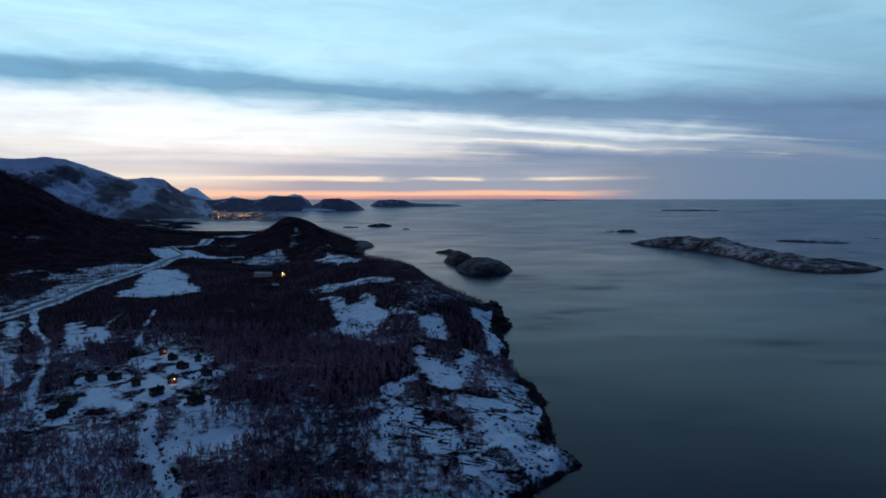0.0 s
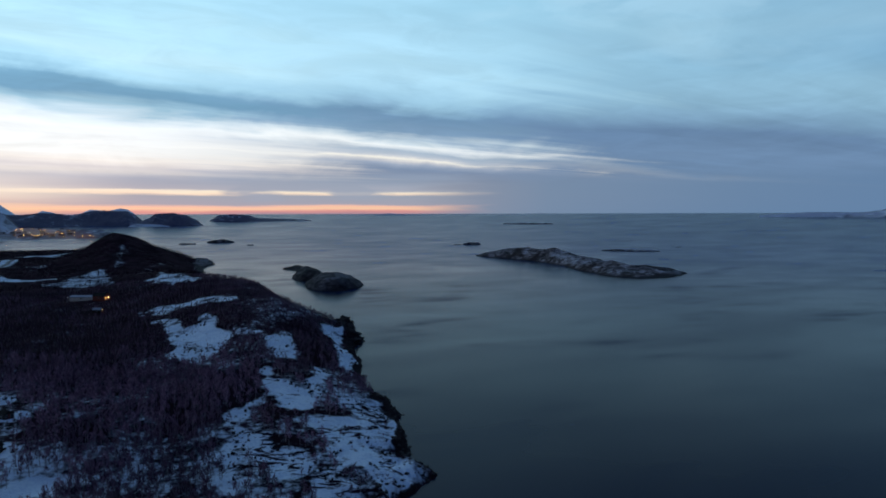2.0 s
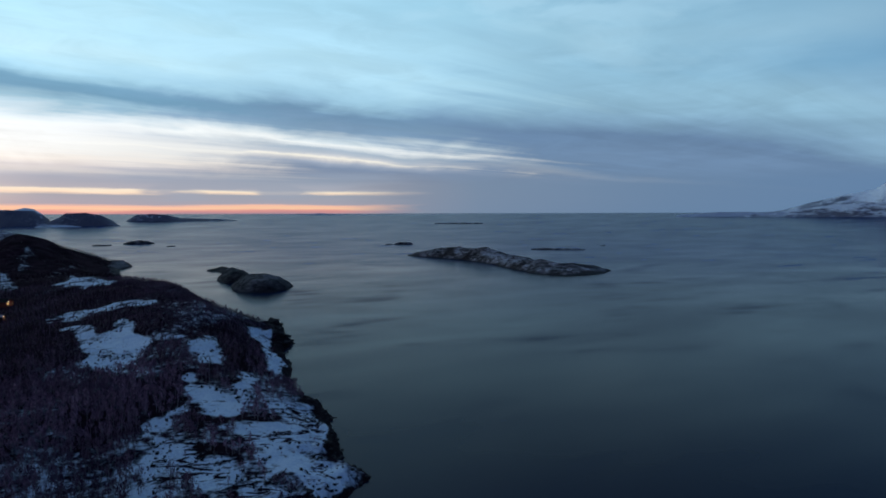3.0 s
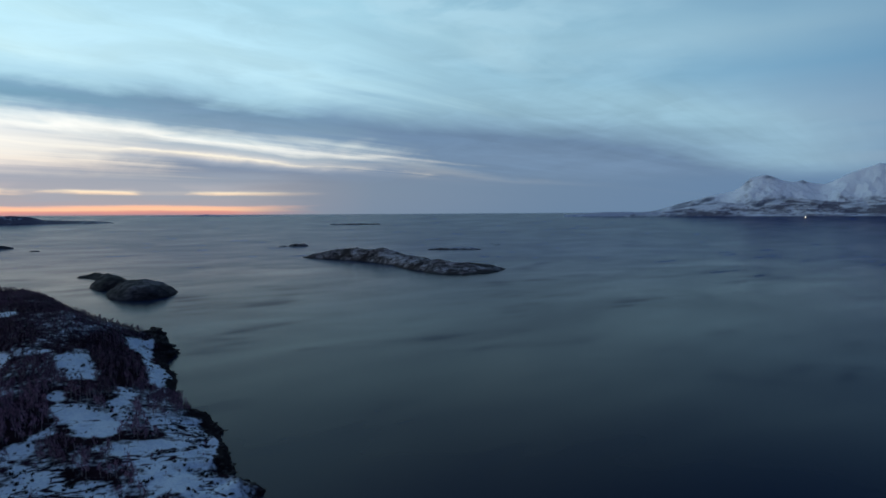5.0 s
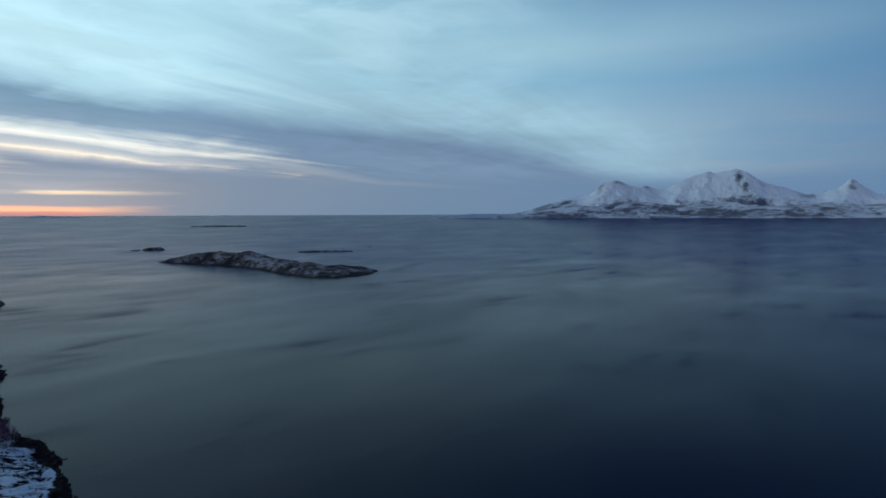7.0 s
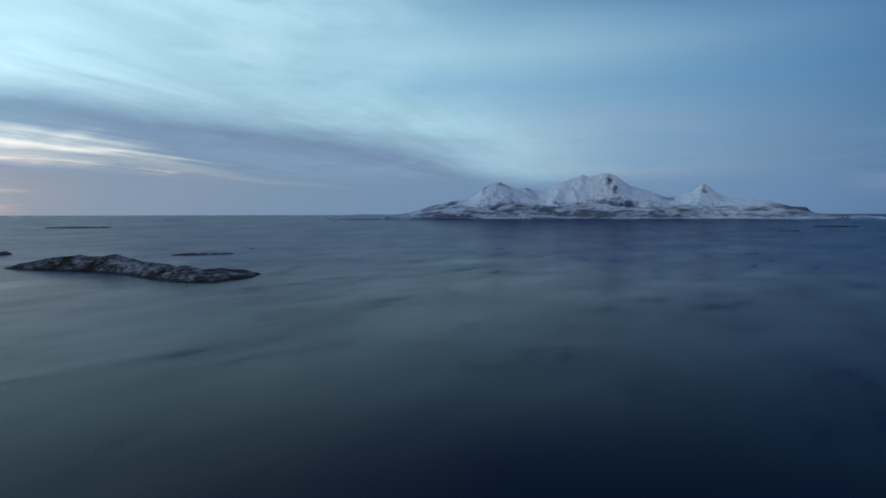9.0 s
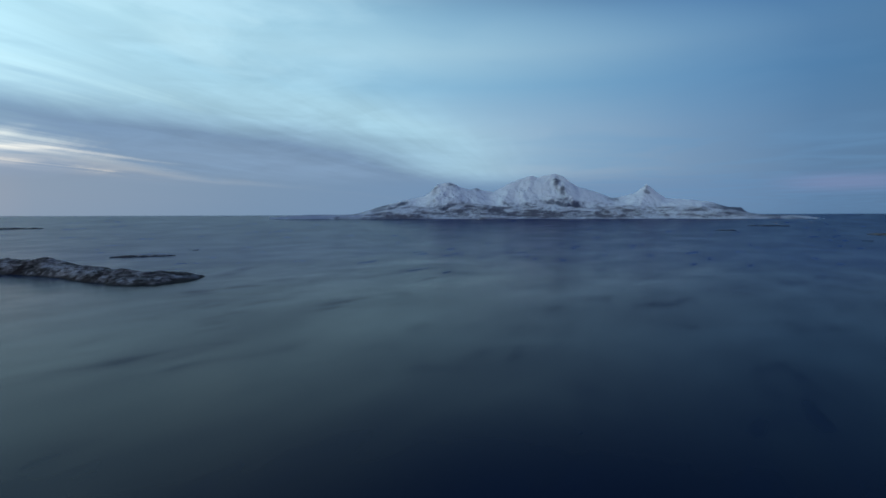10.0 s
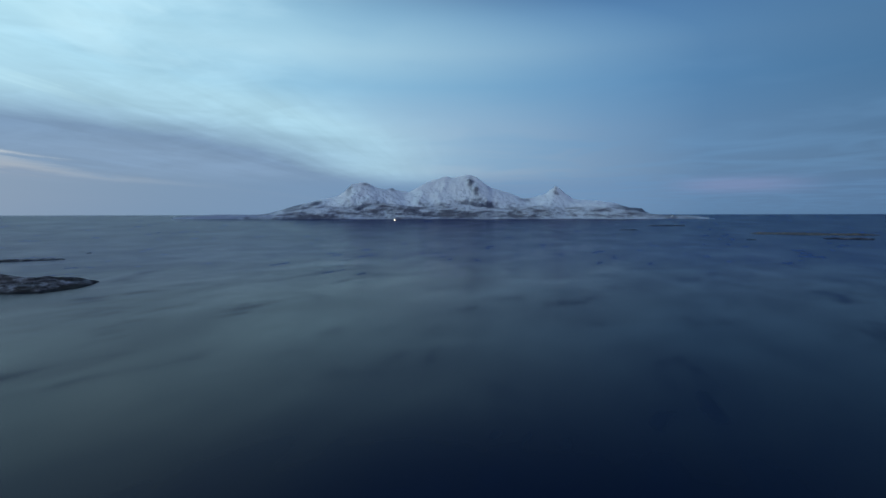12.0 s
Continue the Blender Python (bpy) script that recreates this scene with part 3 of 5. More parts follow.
GLADES["cape_high"] = [(-31, 307), (-32, 331), (-28, 334), (-24, 316), (-13, 310), (-9, 297), (2, 306), (4, 295), (-1, 282), (-9, 274), (-17, 279), (-23, 288), (-28, 293)]
GLADES["cape_knob"] = [(-8, 314), (-2, 340), (5, 334), (4, 314), (-5, 303)]
GLADES["cape_side"] = [(-40, 267), (-33, 283), (-27, 287), (-27, 272), (-34, 259), (-41, 258)]
GLADES["cape_shelf"] = [(8, 297), (14, 303), (18, 292), (26, 303), (28, 288), (28, 265), (22, 265), (14, 276), (8, 277)]
GLADES["cape_meadow"] = [(-8, 261), (-1, 266), (5, 265), (17, 263), (31, 280), (34, 262), (38, 255), (29, 225), (34, 214), (32, 207), (25, 199), (20, 201), (19, 211), (13, 214), (8, 219), (4, 228), (4, 239), (0, 244)]
GLADES["cape_tip"] = [(18, 197), (25, 199), (24, 192), (18, 189)]
GLADES["cape_low"] = [(-38, 239), (-33, 252), (-22, 245), (-18, 232), (-10, 231), (-4, 219), (-7, 209), (-18, 206), (-21, 211), (-29, 222), (-29, 206), (-28, 198), (-31, 199), (-33, 219)]
GLADES["cape_low_tip"] = [(-3, 210), (4, 214), (10, 211), (12, 200), (10, 198), (4, 200), (1, 198), (-2, 198)]
GLADES["cove_shelf"] = [(2, 456), (13, 466), (16, 418), (20, 409), (24, 371), (18, 340), (12, 359), (9, 404), (5, 441)]
GLADES["wide_track"] = [(-335, 405), (-343, 429), (-265, 328), (-223, 272), (-209, 252), (-216, 245), (-277, 325)]
GLADES["west_glade"] = [(-259, 356), (-288, 402), (-284, 411), (-260, 376), (-235, 344), (-227, 321), (-244, 338)]
GLADES["west_glade_east"] = [(-243, 357), (-266, 393), (-256, 395), (-227, 358), (-226, 342), (-233, 346)]
GLADES["track_glade"] = [(-112, 210), (-97, 213), (-85, 218), (-85, 207), (-95, 198), (-103, 194), (-99, 179), (-108, 190)]
GLADES["cabin_green"] = [(-175, 253), (-179, 265), (-158, 254), (-142, 240), (-139, 232), (-148, 232), (-161, 234)]
GLADES["cabin_green_high"] = [(-190, 314), (-184, 323), (-165, 294), (-147, 269), (-136, 250), (-144, 254), (-162, 277)]
GLADES["hill_streak"] = [(-232, 860), (-222, 930), (-236, 1000), (-250, 940), (-246, 870)]
GLADES["hill_patch"] = [(-300, 930), (-285, 1010), (-300, 1060), (-318, 1000)]
GLADES["hill_west"] = [(-315, 777), (-328, 850), (-312, 882), (-297, 912), (-251, 810), (-231, 733), (-263, 741)]
GLADES["hill_face"] = [(-324, 1076), (-298, 1026), (-272, 908), (-266, 852), (-300, 947)]
GLADES["hill_east"] = [(-179, 692), (-205, 835), (-152, 734), (-116, 644), (-126, 634)]
FAINT = {"hill_west": 0.5, "hill_face": 0.42, "hill_east": 0.6, "road_field": 0.52, "cabin_yard": 0.43, "cabin_slope": 0.45, "wide_track": 0.6, "track_glade": 0.85, "cabin_green": 0.7, "farm_field": 0.74, "west_glade": 0.7, "west_glade_east": 0.66, "crest_side": 0.5, "crest_bank": 0.62, "cape_side": 0.62,
         "cape_tip": 0.56, "hill_streak": 0.36, "hill_patch": 0.36, "hill_foot": 0.62, "hill_snow": 0.52}
TRACKS = [
    [(-128, 227), (-124, 215), (-116, 200), (-102, 183), (-94, 173), (-89, 166), (-60, 120)],
    [(-262, 215), (-215, 212), (-182, 214), (-169, 214), (-159, 223), (-129, 219)],
    [(-343, 442), (-297, 382), (-265, 351), (-221, 290), (-204, 260), (-190, 239)],
    [(-245, 369), (-260, 407), (-273, 446)],
    [(-202, 344), (-226, 392), (-251, 453)],
]
ROAD = [(-345, 300), (-352, 380), (-352, 419), (-351, 447), (-357, 487), (-372, 547), (-382, 609), (-389, 675), (-412, 764), (-419, 798), (-421, 844), (-439, 863), (-475, 900),
        (-470, 1010), (-520, 1150)]


CABIN_SPOTS = [(-169, 227), (-172.5, 239), (-184, 272), (-173, 273), (-156, 262), (-139, 249), (-141, 267), (-175, 322), (-163, 310), (-148, 291), (-147, 306), (-131, 281), (-117, 240)]


def openness(x, y):
    """0 in the thick of the woods, 1 on open snow."""
    v = np.zeros(x.shape)
    wob = 9 * rough(x / 20, y / 20, 61, 4, 0.65) + 7 * rough(x / 7, y / 7, 67, 3)
    holes = smooth(0.05, 0.45, rough(x / 13, y / 11, 63, 3))
    for name, corners in GLADES.items():
        far_off = 5 if corners[0][1] < 480 else 0
        top = FAINT.get(name, 0.76)
        v = np.maximum(v, top * smooth(-5 - 0.4 * far_off, 6 - 0.6 * far_off, inside_by(x, y, corners) + wob * (0.6 if far_off else 0.9)) * (1 - 0.3 * holes))
    for line, half, top in zip(TRACKS, (2.3, 1.6, 2.0, 1.2, 1.2), (0.9, 0.6, 0.6, 0.5, 0.62)):
        v = np.maximum(v, top * smooth(half + 2.5, half - 1, along(x, y, line) + 0.15 * wob))
    for cx, cy in CABIN_SPOTS:
        v = np.maximum(v, 0.8 * smooth(11, 6, np.hypot(x - cx, y - cy) + 0.3 * wob))
    return np.maximum(v, 0.6 * smooth(13, 8, along(x, y, ROAD)))


# ---- mesh helpers ----
def mesh_of(name, verts, faces, mats, smooth_faces=True, **attributes):
    """A mesh from arrays of vertices and of equal-sided faces."""
    verts, faces = np.asarray(verts, np.float32), np.asarray(faces, np.int32)
    me = bpy.data.meshes.new(name)
    sides = faces.shape[1]
    me.vertices.add(len(verts))
    me.vertices.foreach_set("co", verts.ravel())
    me.loops.add(faces.size)
    me.loops.foreach_set("vertex_index", faces.ravel())
    me.polygons.add(len(faces))
    me.polygons.foreach_set("loop_start", np.arange(len(faces), dtype=np.int32) * sides)
    me.polygons.foreach_set("use_smooth", np.full(len(faces), smooth_faces))
    for key, values in attributes.items():
        me.attributes.new(key, "FLOAT", "POINT").data.foreach_set("value", np.asarray(values, np.float32).ravel())
    me.update(calc_edges=True)
    for m in mats if isinstance(mats, (list, tuple)) else [mats]:
        me.materials.append(m)
    return me


def grid_faces(rows, cols, keep=None):
    i = np.arange(rows * cols).reshape(rows, cols)
    f = np.stack([i[:-1, :-1], i[:-1, 1:], i[1:, 1:], i[1:, :-1]], -1).reshape(-1, 4)
    return f if keep is None else f[keep.ravel()[f].any(1)]


def packed(verts, faces, *extra):
    """Drops vertices that no face uses."""
    used = np.zeros(len(verts), bool)
    used[faces] = True
    index = np.cumsum(used) - 1
    return (verts[used], index[faces], *[e.ravel()[used] for e in extra])


# ---- sea ----
ring = np.concatenate([[0.5], np.linspace(60, FLAT_TO, 30), np.linspace(FLAT_TO + 40, RIM, 60), [4900]])
turn = np.linspace(0, 2 * math.pi, 361)[:-1]
rr, tt = np.meshgrid(ring, np.append(turn, turn[0]), indexing="ij")
sea_z = np.minimum(sea_level(rr), EYE_HEIGHT)
verts = np.stack([rr * np.sin(tt), rr * np.cos(tt), sea_z], -1).reshape(-1, 3)
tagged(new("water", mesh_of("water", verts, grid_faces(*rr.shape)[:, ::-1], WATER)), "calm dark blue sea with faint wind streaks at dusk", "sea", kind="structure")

# ---- headland ----
azimuths = np.radians(np.concatenate([np.arange(-175, -50, 2.5), np.arange(-50, 16, 0.13), np.arange(16, 60, 3.0)]))
reach = np.concatenate([np.arange(20, 130, 8.0), 130 * 1.0072 ** np.arange(0, 405)])
rr, tt = np.meshgrid(reach, azimuths, indexing="ij")
gx, gy = rr * np.sin(tt), rr * np.cos(tt)
shore = shore_by(gx, gy)
near_land = shore > -30
gz = np.full(gx.shape, -6.0)
gz[near_land] = land_height(gx[near_land], gy[near_land], shore[near_land])
gz = gz + np.where(gz > -2, np.minimum(sea_level(rr), 100), -1)
cover = np.zeros(gx.shape)
on = shore > 0
ox, oy = gx[on], gy[on]
base = 0.43 + 0.24 * rough(ox / 45, oy / 45, 71, 3) + (0.065 * smooth(380, 230, oy) + 0.10 * rough(ox / 9, oy / 9, 73, 2) * smooth(420, 300, oy)) * smooth(8, -36, ox) - 0.14 * mound(ox, oy, -150, 420, 150, 90, -30) + 0.02 * mound(ox, oy, -70, 310, 90, 110, 0) - 0.10 * smooth(420, 560, oy) - 0.22 * smooth(-215, -260, ox) * smooth(520, 400, oy) - (0.24 - 0.5 * rough(ox / 60, oy / 110, 75, 4, 0.6)) * mound(ox, oy, -966, 950, 420, 420, 0) - 0.12 * mound(ox, oy, -380, 1150, 320, 200, 0)
cover[on] = np.maximum(base, openness(ox, oy))
bare = np.zeros(gx.shape)
bare[on] = smooth(8.5, 2.8, shore[on] + 3.5 * smooth(235, 205, oy) + 6 * rough(ox / 12, oy / 12, 81, 3)) + 1.0 * mound(ox, oy, 30, 478, 30, 12, -12)
faces = grid_faces(*rr.shape, keep=shore > -8)
verts, faces, cover, bare = packed(np.stack([gx, gy, gz], -1).reshape(-1, 3), faces[:, ::-1], cover, bare)
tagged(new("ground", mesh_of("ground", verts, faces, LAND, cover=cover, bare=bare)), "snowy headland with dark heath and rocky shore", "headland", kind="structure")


# ---- islands ----
def islet(name, label, corners, top, seed, step=4.0, wander=5.0, slope=18.0, group="", heights=None, mat=ISLET, humps=(), broken=0.0, plateaus=()):
    """A bare rock island from its outline: it climbs from the waterline to an uneven, ridged top, with humps and broken slabs where it has them."""
    cs = np.array(corners, float)
    lo, hi = cs.min(0) - 12, cs.max(0) + 12
    x, y = np.meshgrid(np.arange(lo[0], hi[0], step), np.arange(lo[1], hi[1], step), indexing="ij")
    s = inside_by(x, y, corners) + wander * rough(x / (wander * 5), y / (wander * 5), seed, 4, 0.6)
    climb = 1 - np.exp(-np.clip(s, 0, None) / slope)
    if humps:
        form = np.zeros(x.shape)
        for cx, cy, long, across, turn, high in humps:
            form = np.maximum(form, high * np.minimum(1, 1.5 * mound(x, y, cx, cy, long, across, turn)))
        z = climb * (form + 0.12 * top * (ridged(x / slope, y / (slope * 1.4), seed + 9, 5) - 0.3))
    else:
        z = top * climb * (0.45 + 0.6 * grain(x / (slope * 2.2), y / (slope * 2.2), seed + 5) + 0.4 * (ridged(x / (slope * 1.8), y / (slope * 2.6), seed + 9, 5) - 0.4))
    if heights:
        z = z * np.interp(y, [h[0] for h in heights], [h[1] for h in heights])
    for cx, cy, long, across, turn, high in plateaus:
        z = np.maximum(z, climb * high * np.minimum(1, 2.2 * mound(x, y, cx, cy, long, across, turn)))
    if broken:
        # clefts and leaning slabs
        u, w = x * 0.80 + y * 0.60, y * 0.80 - x * 0.60
        slabs = ridged(u / 34, w / 17, seed + 51, 4) - 0.45 + 0.7 * (ridged(u / 12, w / 7, seed + 57, 3) - 0.45)
        z = z + broken * slabs * smooth(2, 14, s)
    z = np.where(s > 0, np.maximum(z, 0.1 * np.clip(s, 0, 3)) + 0.35, np.maximum(s * 0.6, -4))
    damp = smooth(2.2 + 0.04 * top, 0.7, z)
    v, f, damp = packed(np.stack([x, y, z + sea_level(np.hypot(x, y))], -1).reshape(-1, 3), grid_faces(*x.shape, keep=s > -5), damp)
    centre = np.append(cs.mean(0), float(sea_level(np.hypot(*cs.mean(0)))))
    ob = new(name, mesh_of(name, v - centre, f, mat, bare=damp))
    ob.location = centre
    return tagged(ob, label, "island", group)


islet("rock_island", "long low rocky island with snow dust in its cracks",
      [(352, 1330), (375, 1270), (402, 1218), (440, 1140), (444, 1060), (440, 960), (442, 870), (470, 806), (515, 812), (560, 840), (588, 868), (572, 905),
       (545, 930), (540, 1000), (535, 1090), (515, 1180), (480, 1290), (430, 1350), (390, 1360)], 27, 5, 2.2, 9, 22,
      heights=[(806, 0.22), (860, 0.5), (930, 0.75), (1060, 0.9), (1130, 1.05), (1250, 1.05), (1290, 0.7), (1330, 0.38), (1360, 0.22)], broken=2.4, mat=WORN_ISLET, plateaus=((458, 1205, 30, 22, 112, 25.5),))
islet("rock_islet", "dark bare rock islet in two humps off the cape",
      [(-66, 1100), (-50, 1078), (-38, 1040), (-44, 985), (-42, 930), (-32, 893), (-14, 884), (-22, 850), (-18, 800), (0, 775), (28, 768), (50, 790), (57, 830), (44, 868),
       (18, 884), (10, 905), (8, 945), (-4, 985), (-18, 1030), (-22, 1085), (-28, 1125), (-50, 1132)],
      20, 15, 2.0, 4, 13, mat=BARE_ISLET, humps=((22, 824, 44, 36, -8, 17.5), (-17, 930, 46, 26, -5, 18.5), (-44, 1100, 40, 20, -10, 6.5)), broken=1.8)

islet("rock_ledge", "pale broken rock ledges at the foot of the wooded hill",
      [(-252, 1010), (-192, 1000), (-198, 1080), (-210, 1150), (-204, 1230), (-220, 1302), (-262, 1300), (-262, 1150)], 8, 25, 2.5, 6, 7, broken=2.4, mat=BARE_ISLET)


def skerry(azimuth, r, length, width, top, seed, turn=90, label="low dark skerry barely above the sea", mat=ISLET):
    d = float(drawn_in(r))
    k = d / r
    cx, cy = spot(azimuth, d)
    a = radians(azimuth + turn)
    ring = []
    for i in range(12):
        b = i * math.pi / 6
        u, w = 0.5 * length * k * math.cos(b), 0.5 * width * k * math.sin(b)
        ring.append((cx + u * math.sin(a) + w * math.cos(a), cy + u * math.cos(a) - w * math.sin(a)))
    islet("skerry", label, ring, top * k, seed, max(1.5, length * k / 60), max(1.0, width * k * 0.12), max(2.0, width * k * 0.22), "skerries off the coast", mat=mat)


# ---- the far coast and mountains, drawn in with the distance ----
def far_land(name, label, outline, r_shore, depth, mat, seed, step=0.05, crest=0.55, carve=0.3, rows=46, shape=0.85, category="mountain", crags=0.05, rocks=(), fields=(), terraces=0.0, keep=(-2.0, -1.0)):
    """A range whose skyline rises to the angles in outline (azimuth, elevation); it climbs from its shore and is carved by gullies."""
    a0, a1 = outline[0][0], outline[-1][0]
    az = np.arange(a0, a1 + step, step)
    d0 = float(drawn_in(r_shore))
    v = np.linspace(0, 1.0, rows)
    vv, aa = np.meshgrid(v, az, indexing="ij")
    shift = min(depth * 0.10, 40) * rough(az * 0.35, az * 0, seed + 17, 2)
    d = d0 + shift + vv * depth
    mx, my = d * np.sin(np.radians(aa)), d * np.cos(np.radians(aa))
    size = depth * 0.3
    # spurs and gullies wander: the slope below the crest is looked up sideways of its place
    loose = np.clip(1 - vv / crest, 0, 1)
    wander = 0.55 * rough(mx / size, my / size, seed + 3, 3) * math.degrees(size / d0) * loose
    where = np.clip(aa + wander, a0, a1)
    top_angle = np.interp(where, [p[0] for p in outline], [p[1] for p in outline])
    top_angle = top_angle + crags * (1 - loose) ** 6 * rough(where * 2.1, vv * 0 + 2.2, seed + 7, 4) * np.clip(np.abs(top_angle) * 0.8, 0.15, 1)
    wide = max(3, int(2.2 / step))
    kernel = np.hanning(wide + 2)
    even = np.apply_along_axis(lambda r: np.convolve(np.pad(r, wide, mode="edge"), kernel / kernel.sum(), "same")[wide:-wide], 1, top_angle)
    top_angle = even + (top_angle - even) * smooth(keep[0], keep[1], vv / crest)
    line = crest * (1 + 0.35 * rough(mx / size * 0.5, my / size * 0.5, seed + 11, 3) * loose)
    low = np.minimum(sea_level(d0 + shift), EYE_HEIGHT)
    u = vv / line
    high = EYE_HEIGHT + (d0 + shift + crest * depth) * np.tan(np.radians(top_angle))
    rise = np.where(u < 1, np.clip(u, 0, 1) ** shape, np.clip(1 - 0.75 * (u - 1), -0.2, 1))
    gully = 0.8 * (ridged(mx / size, my / size, seed + 23, 5) - 0.5) + 0.35 * (ridged(mx / size * 2.6, my / size * 2.6, seed + 37, 4) - 0.5) + 0.5 * rough(mx / size * 0.6, my / size * 0.6, seed + 29, 4)
    rise = rise + carve * gully * np.clip(u, 0, 1) ** 0.7 * np.clip(1.0 - u, 0, 1) ** 0.6 * 1.6
    # level shelves and broken steps across the slope
    steps = rough(aa * 0.9, vv * 9 + 0.6 * rough(aa * 0.5, vv * 2, seed + 43, 2), seed + 41, 4, 0.6) + 0.5 * rough(aa * 2.4, vv * 16, seed + 47, 3)
    rise = rise + terraces * steps * np.clip(u, 0, 1) ** 0.5 * np.clip(1.0 - u, 0, 1) ** 0.5
    z = low + np.maximum(high - low, 1.0) * rise
    ledge = np.zeros(aa.shape)
    for az0, half, v0, span in rocks:
        ledge = np.maximum(ledge, np.exp(-((aa - az0) / half) ** 2 - ((vv - v0) / span) ** 2))
    for az0, half, v0, span in fields:
        ledge = ledge - np.exp(-((aa - az0) / half) ** 2 - ((vv - v0) / span) ** 2) * (1 - np.clip(ledge, 0, 1))
    rad = np.radians(aa)
    verts = np.stack([d * np.sin(rad), d * np.cos(rad), z], -1).reshape(-1, 3)
    f = grid_faces(*vv.shape)[:, ::-1]
    tagged(new(name, mesh_of(name, verts, f, mat, bare=ledge)), label, category, kind="structure")

    def stand_at(azimuth, v):
        j, i = int(round((azimuth - a0) / step)), int(round(v * (rows - 1)))
        q = radians(azimuth)
        return d[i, j] * math.sin(q), d[i, j] * math.cos(q), z[i, j]
    return stand_at


far_land("backdrop_island_mountain", "snow covered mountain island across the fjord", [
    (46.9, -0.05), (48.4, 0.2), (50.1, 0.73), (51.9, 1.21), (53.2, 1.53), (54.5, 1.75), (55.1, 2.18), (55.9, 2.94),
    (57.1, 3.11), (58.1, 2.63), (59.0, 2.41), (59.7, 2.58), (60.4, 2.31), (61.2, 2.2), (63.2, 3.18), (64.8, 3.72), (65.4, 3.5), (66.1, 3.71), (67.0, 3.87),
    (67.7, 3.65), (69.2, 2.62), (71.2, 2.01), (72.2, 1.52), (73.3, 1.62), (74.4, 1.99), (75.3, 2.73), (76.3, 1.97), (77.0, 1.49), (78.8, 1.31), (80.5, 1.14),
    (82.1, 0.61), (83.1, 0.6), (83.6, 0.1), (85.2, -0.07), (88.2, -0.13)], 17000, 560, PEAK_EAST, 100, carve=0.22, rows=120, shape=1.05, crags=0.07, terraces=0.2, keep=(0.8, 1.0),
    rocks=((67.3, 0.32, 0.48, 0.12), (67.8, 0.35, 0.38, 0.08), (55.6, 0.45, 0.48, 0.12), (57.2, 0.8, 0.54, 0.05), (59.6, 0.5, 0.53, 0.05), (75.3, 0.35, 0.52, 0.08), (52.5, 0.8, 0.46, 0.08), (72.2, 1.2, 0.50, 0.06), (82.6, 0.8, 0.5, 0.1)),
    fields=((63.8, 2.2, 0.42, 0.2), (65.8, 1.0, 0.5, 0.16), (60.5, 1.8, 0.36, 0.12), (69.6, 1.2, 0.40, 0.12), (74.5, 1.6, 0.34, 0.12), (78.0, 1.8, 0.42, 0.1)))
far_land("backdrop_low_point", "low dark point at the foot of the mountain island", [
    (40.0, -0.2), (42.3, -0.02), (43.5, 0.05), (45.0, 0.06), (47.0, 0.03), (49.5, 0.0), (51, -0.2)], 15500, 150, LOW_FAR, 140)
foot_at = far_land("backdrop_foothills", "broken snowy foothills of the mountain island", [
    (45.5, -0.1), (48.5, 0.14), (50.0, 0.35), (52.0, 0.62), (54.0, 0.8), (56.0, 0.75), (57.2, 0.9), (58.5, 1.1), (60.0, 1.0), (63.0, 0.7), (65.0, 0.95), (66.2, 1.1), (68.0, 0.75),
    (70.0, 0.6), (72.0, 0.75), (74.0, 0.9), (76.0, 0.7), (78.0, 0.8), (80.0, 0.72), (81.5, 0.45), (83.0, 0.25), (84.5, -0.05), (87, -0.16), (89.2, -0.3)], 14500, 260, FOOT_EAST, 130, carve=0.35, rows=80, shape=1.0, terraces=0.45, crags=0.16)
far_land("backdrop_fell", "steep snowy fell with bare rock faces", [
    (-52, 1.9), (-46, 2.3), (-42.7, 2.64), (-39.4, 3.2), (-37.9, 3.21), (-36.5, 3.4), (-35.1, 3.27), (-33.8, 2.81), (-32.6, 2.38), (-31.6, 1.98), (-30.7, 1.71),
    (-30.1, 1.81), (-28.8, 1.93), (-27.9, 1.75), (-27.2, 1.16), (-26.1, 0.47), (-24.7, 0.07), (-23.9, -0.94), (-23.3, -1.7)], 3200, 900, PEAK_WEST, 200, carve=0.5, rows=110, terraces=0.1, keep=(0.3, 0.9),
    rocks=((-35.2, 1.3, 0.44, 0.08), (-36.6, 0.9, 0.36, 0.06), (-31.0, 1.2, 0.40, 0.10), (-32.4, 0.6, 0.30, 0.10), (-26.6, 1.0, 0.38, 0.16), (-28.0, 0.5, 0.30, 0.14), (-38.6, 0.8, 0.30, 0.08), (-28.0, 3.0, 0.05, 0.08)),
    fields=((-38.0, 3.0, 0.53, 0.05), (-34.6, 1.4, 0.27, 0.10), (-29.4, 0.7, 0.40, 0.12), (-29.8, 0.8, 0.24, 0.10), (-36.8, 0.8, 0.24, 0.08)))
far_land("backdrop_hills", "dark hills behind the harbour town", [
    (-27, 0.0), (-25.5, 0.07), (-25.1, 0.02), (-23.8, -0.03), (-22.4, 0.14), (-21.4, 0.1), (-20.4, -0.03), (-19.5, 0.13), (-18.9, 0.3), (-18.0, 0.35),
    (-17.1, 0.29), (-16.3, 0.3), (-15.7, 0.02), (-15.2, -0.46), (-14.9, -0.94)], 5800, 220, COAST_FAR, 300)
far_land("backdrop_headland", "dark rounded headland by the sea", [
    (-16.0, -0.99), (-15.3, -0.62), (-14.5, -0.25), (-14.1, 0.07), (-12.7, 0.13), (-11.6, -0.09), (-10.8, -0.52), (-10.2, -1.01)], 5600, 140, COAST_FAR, 310)
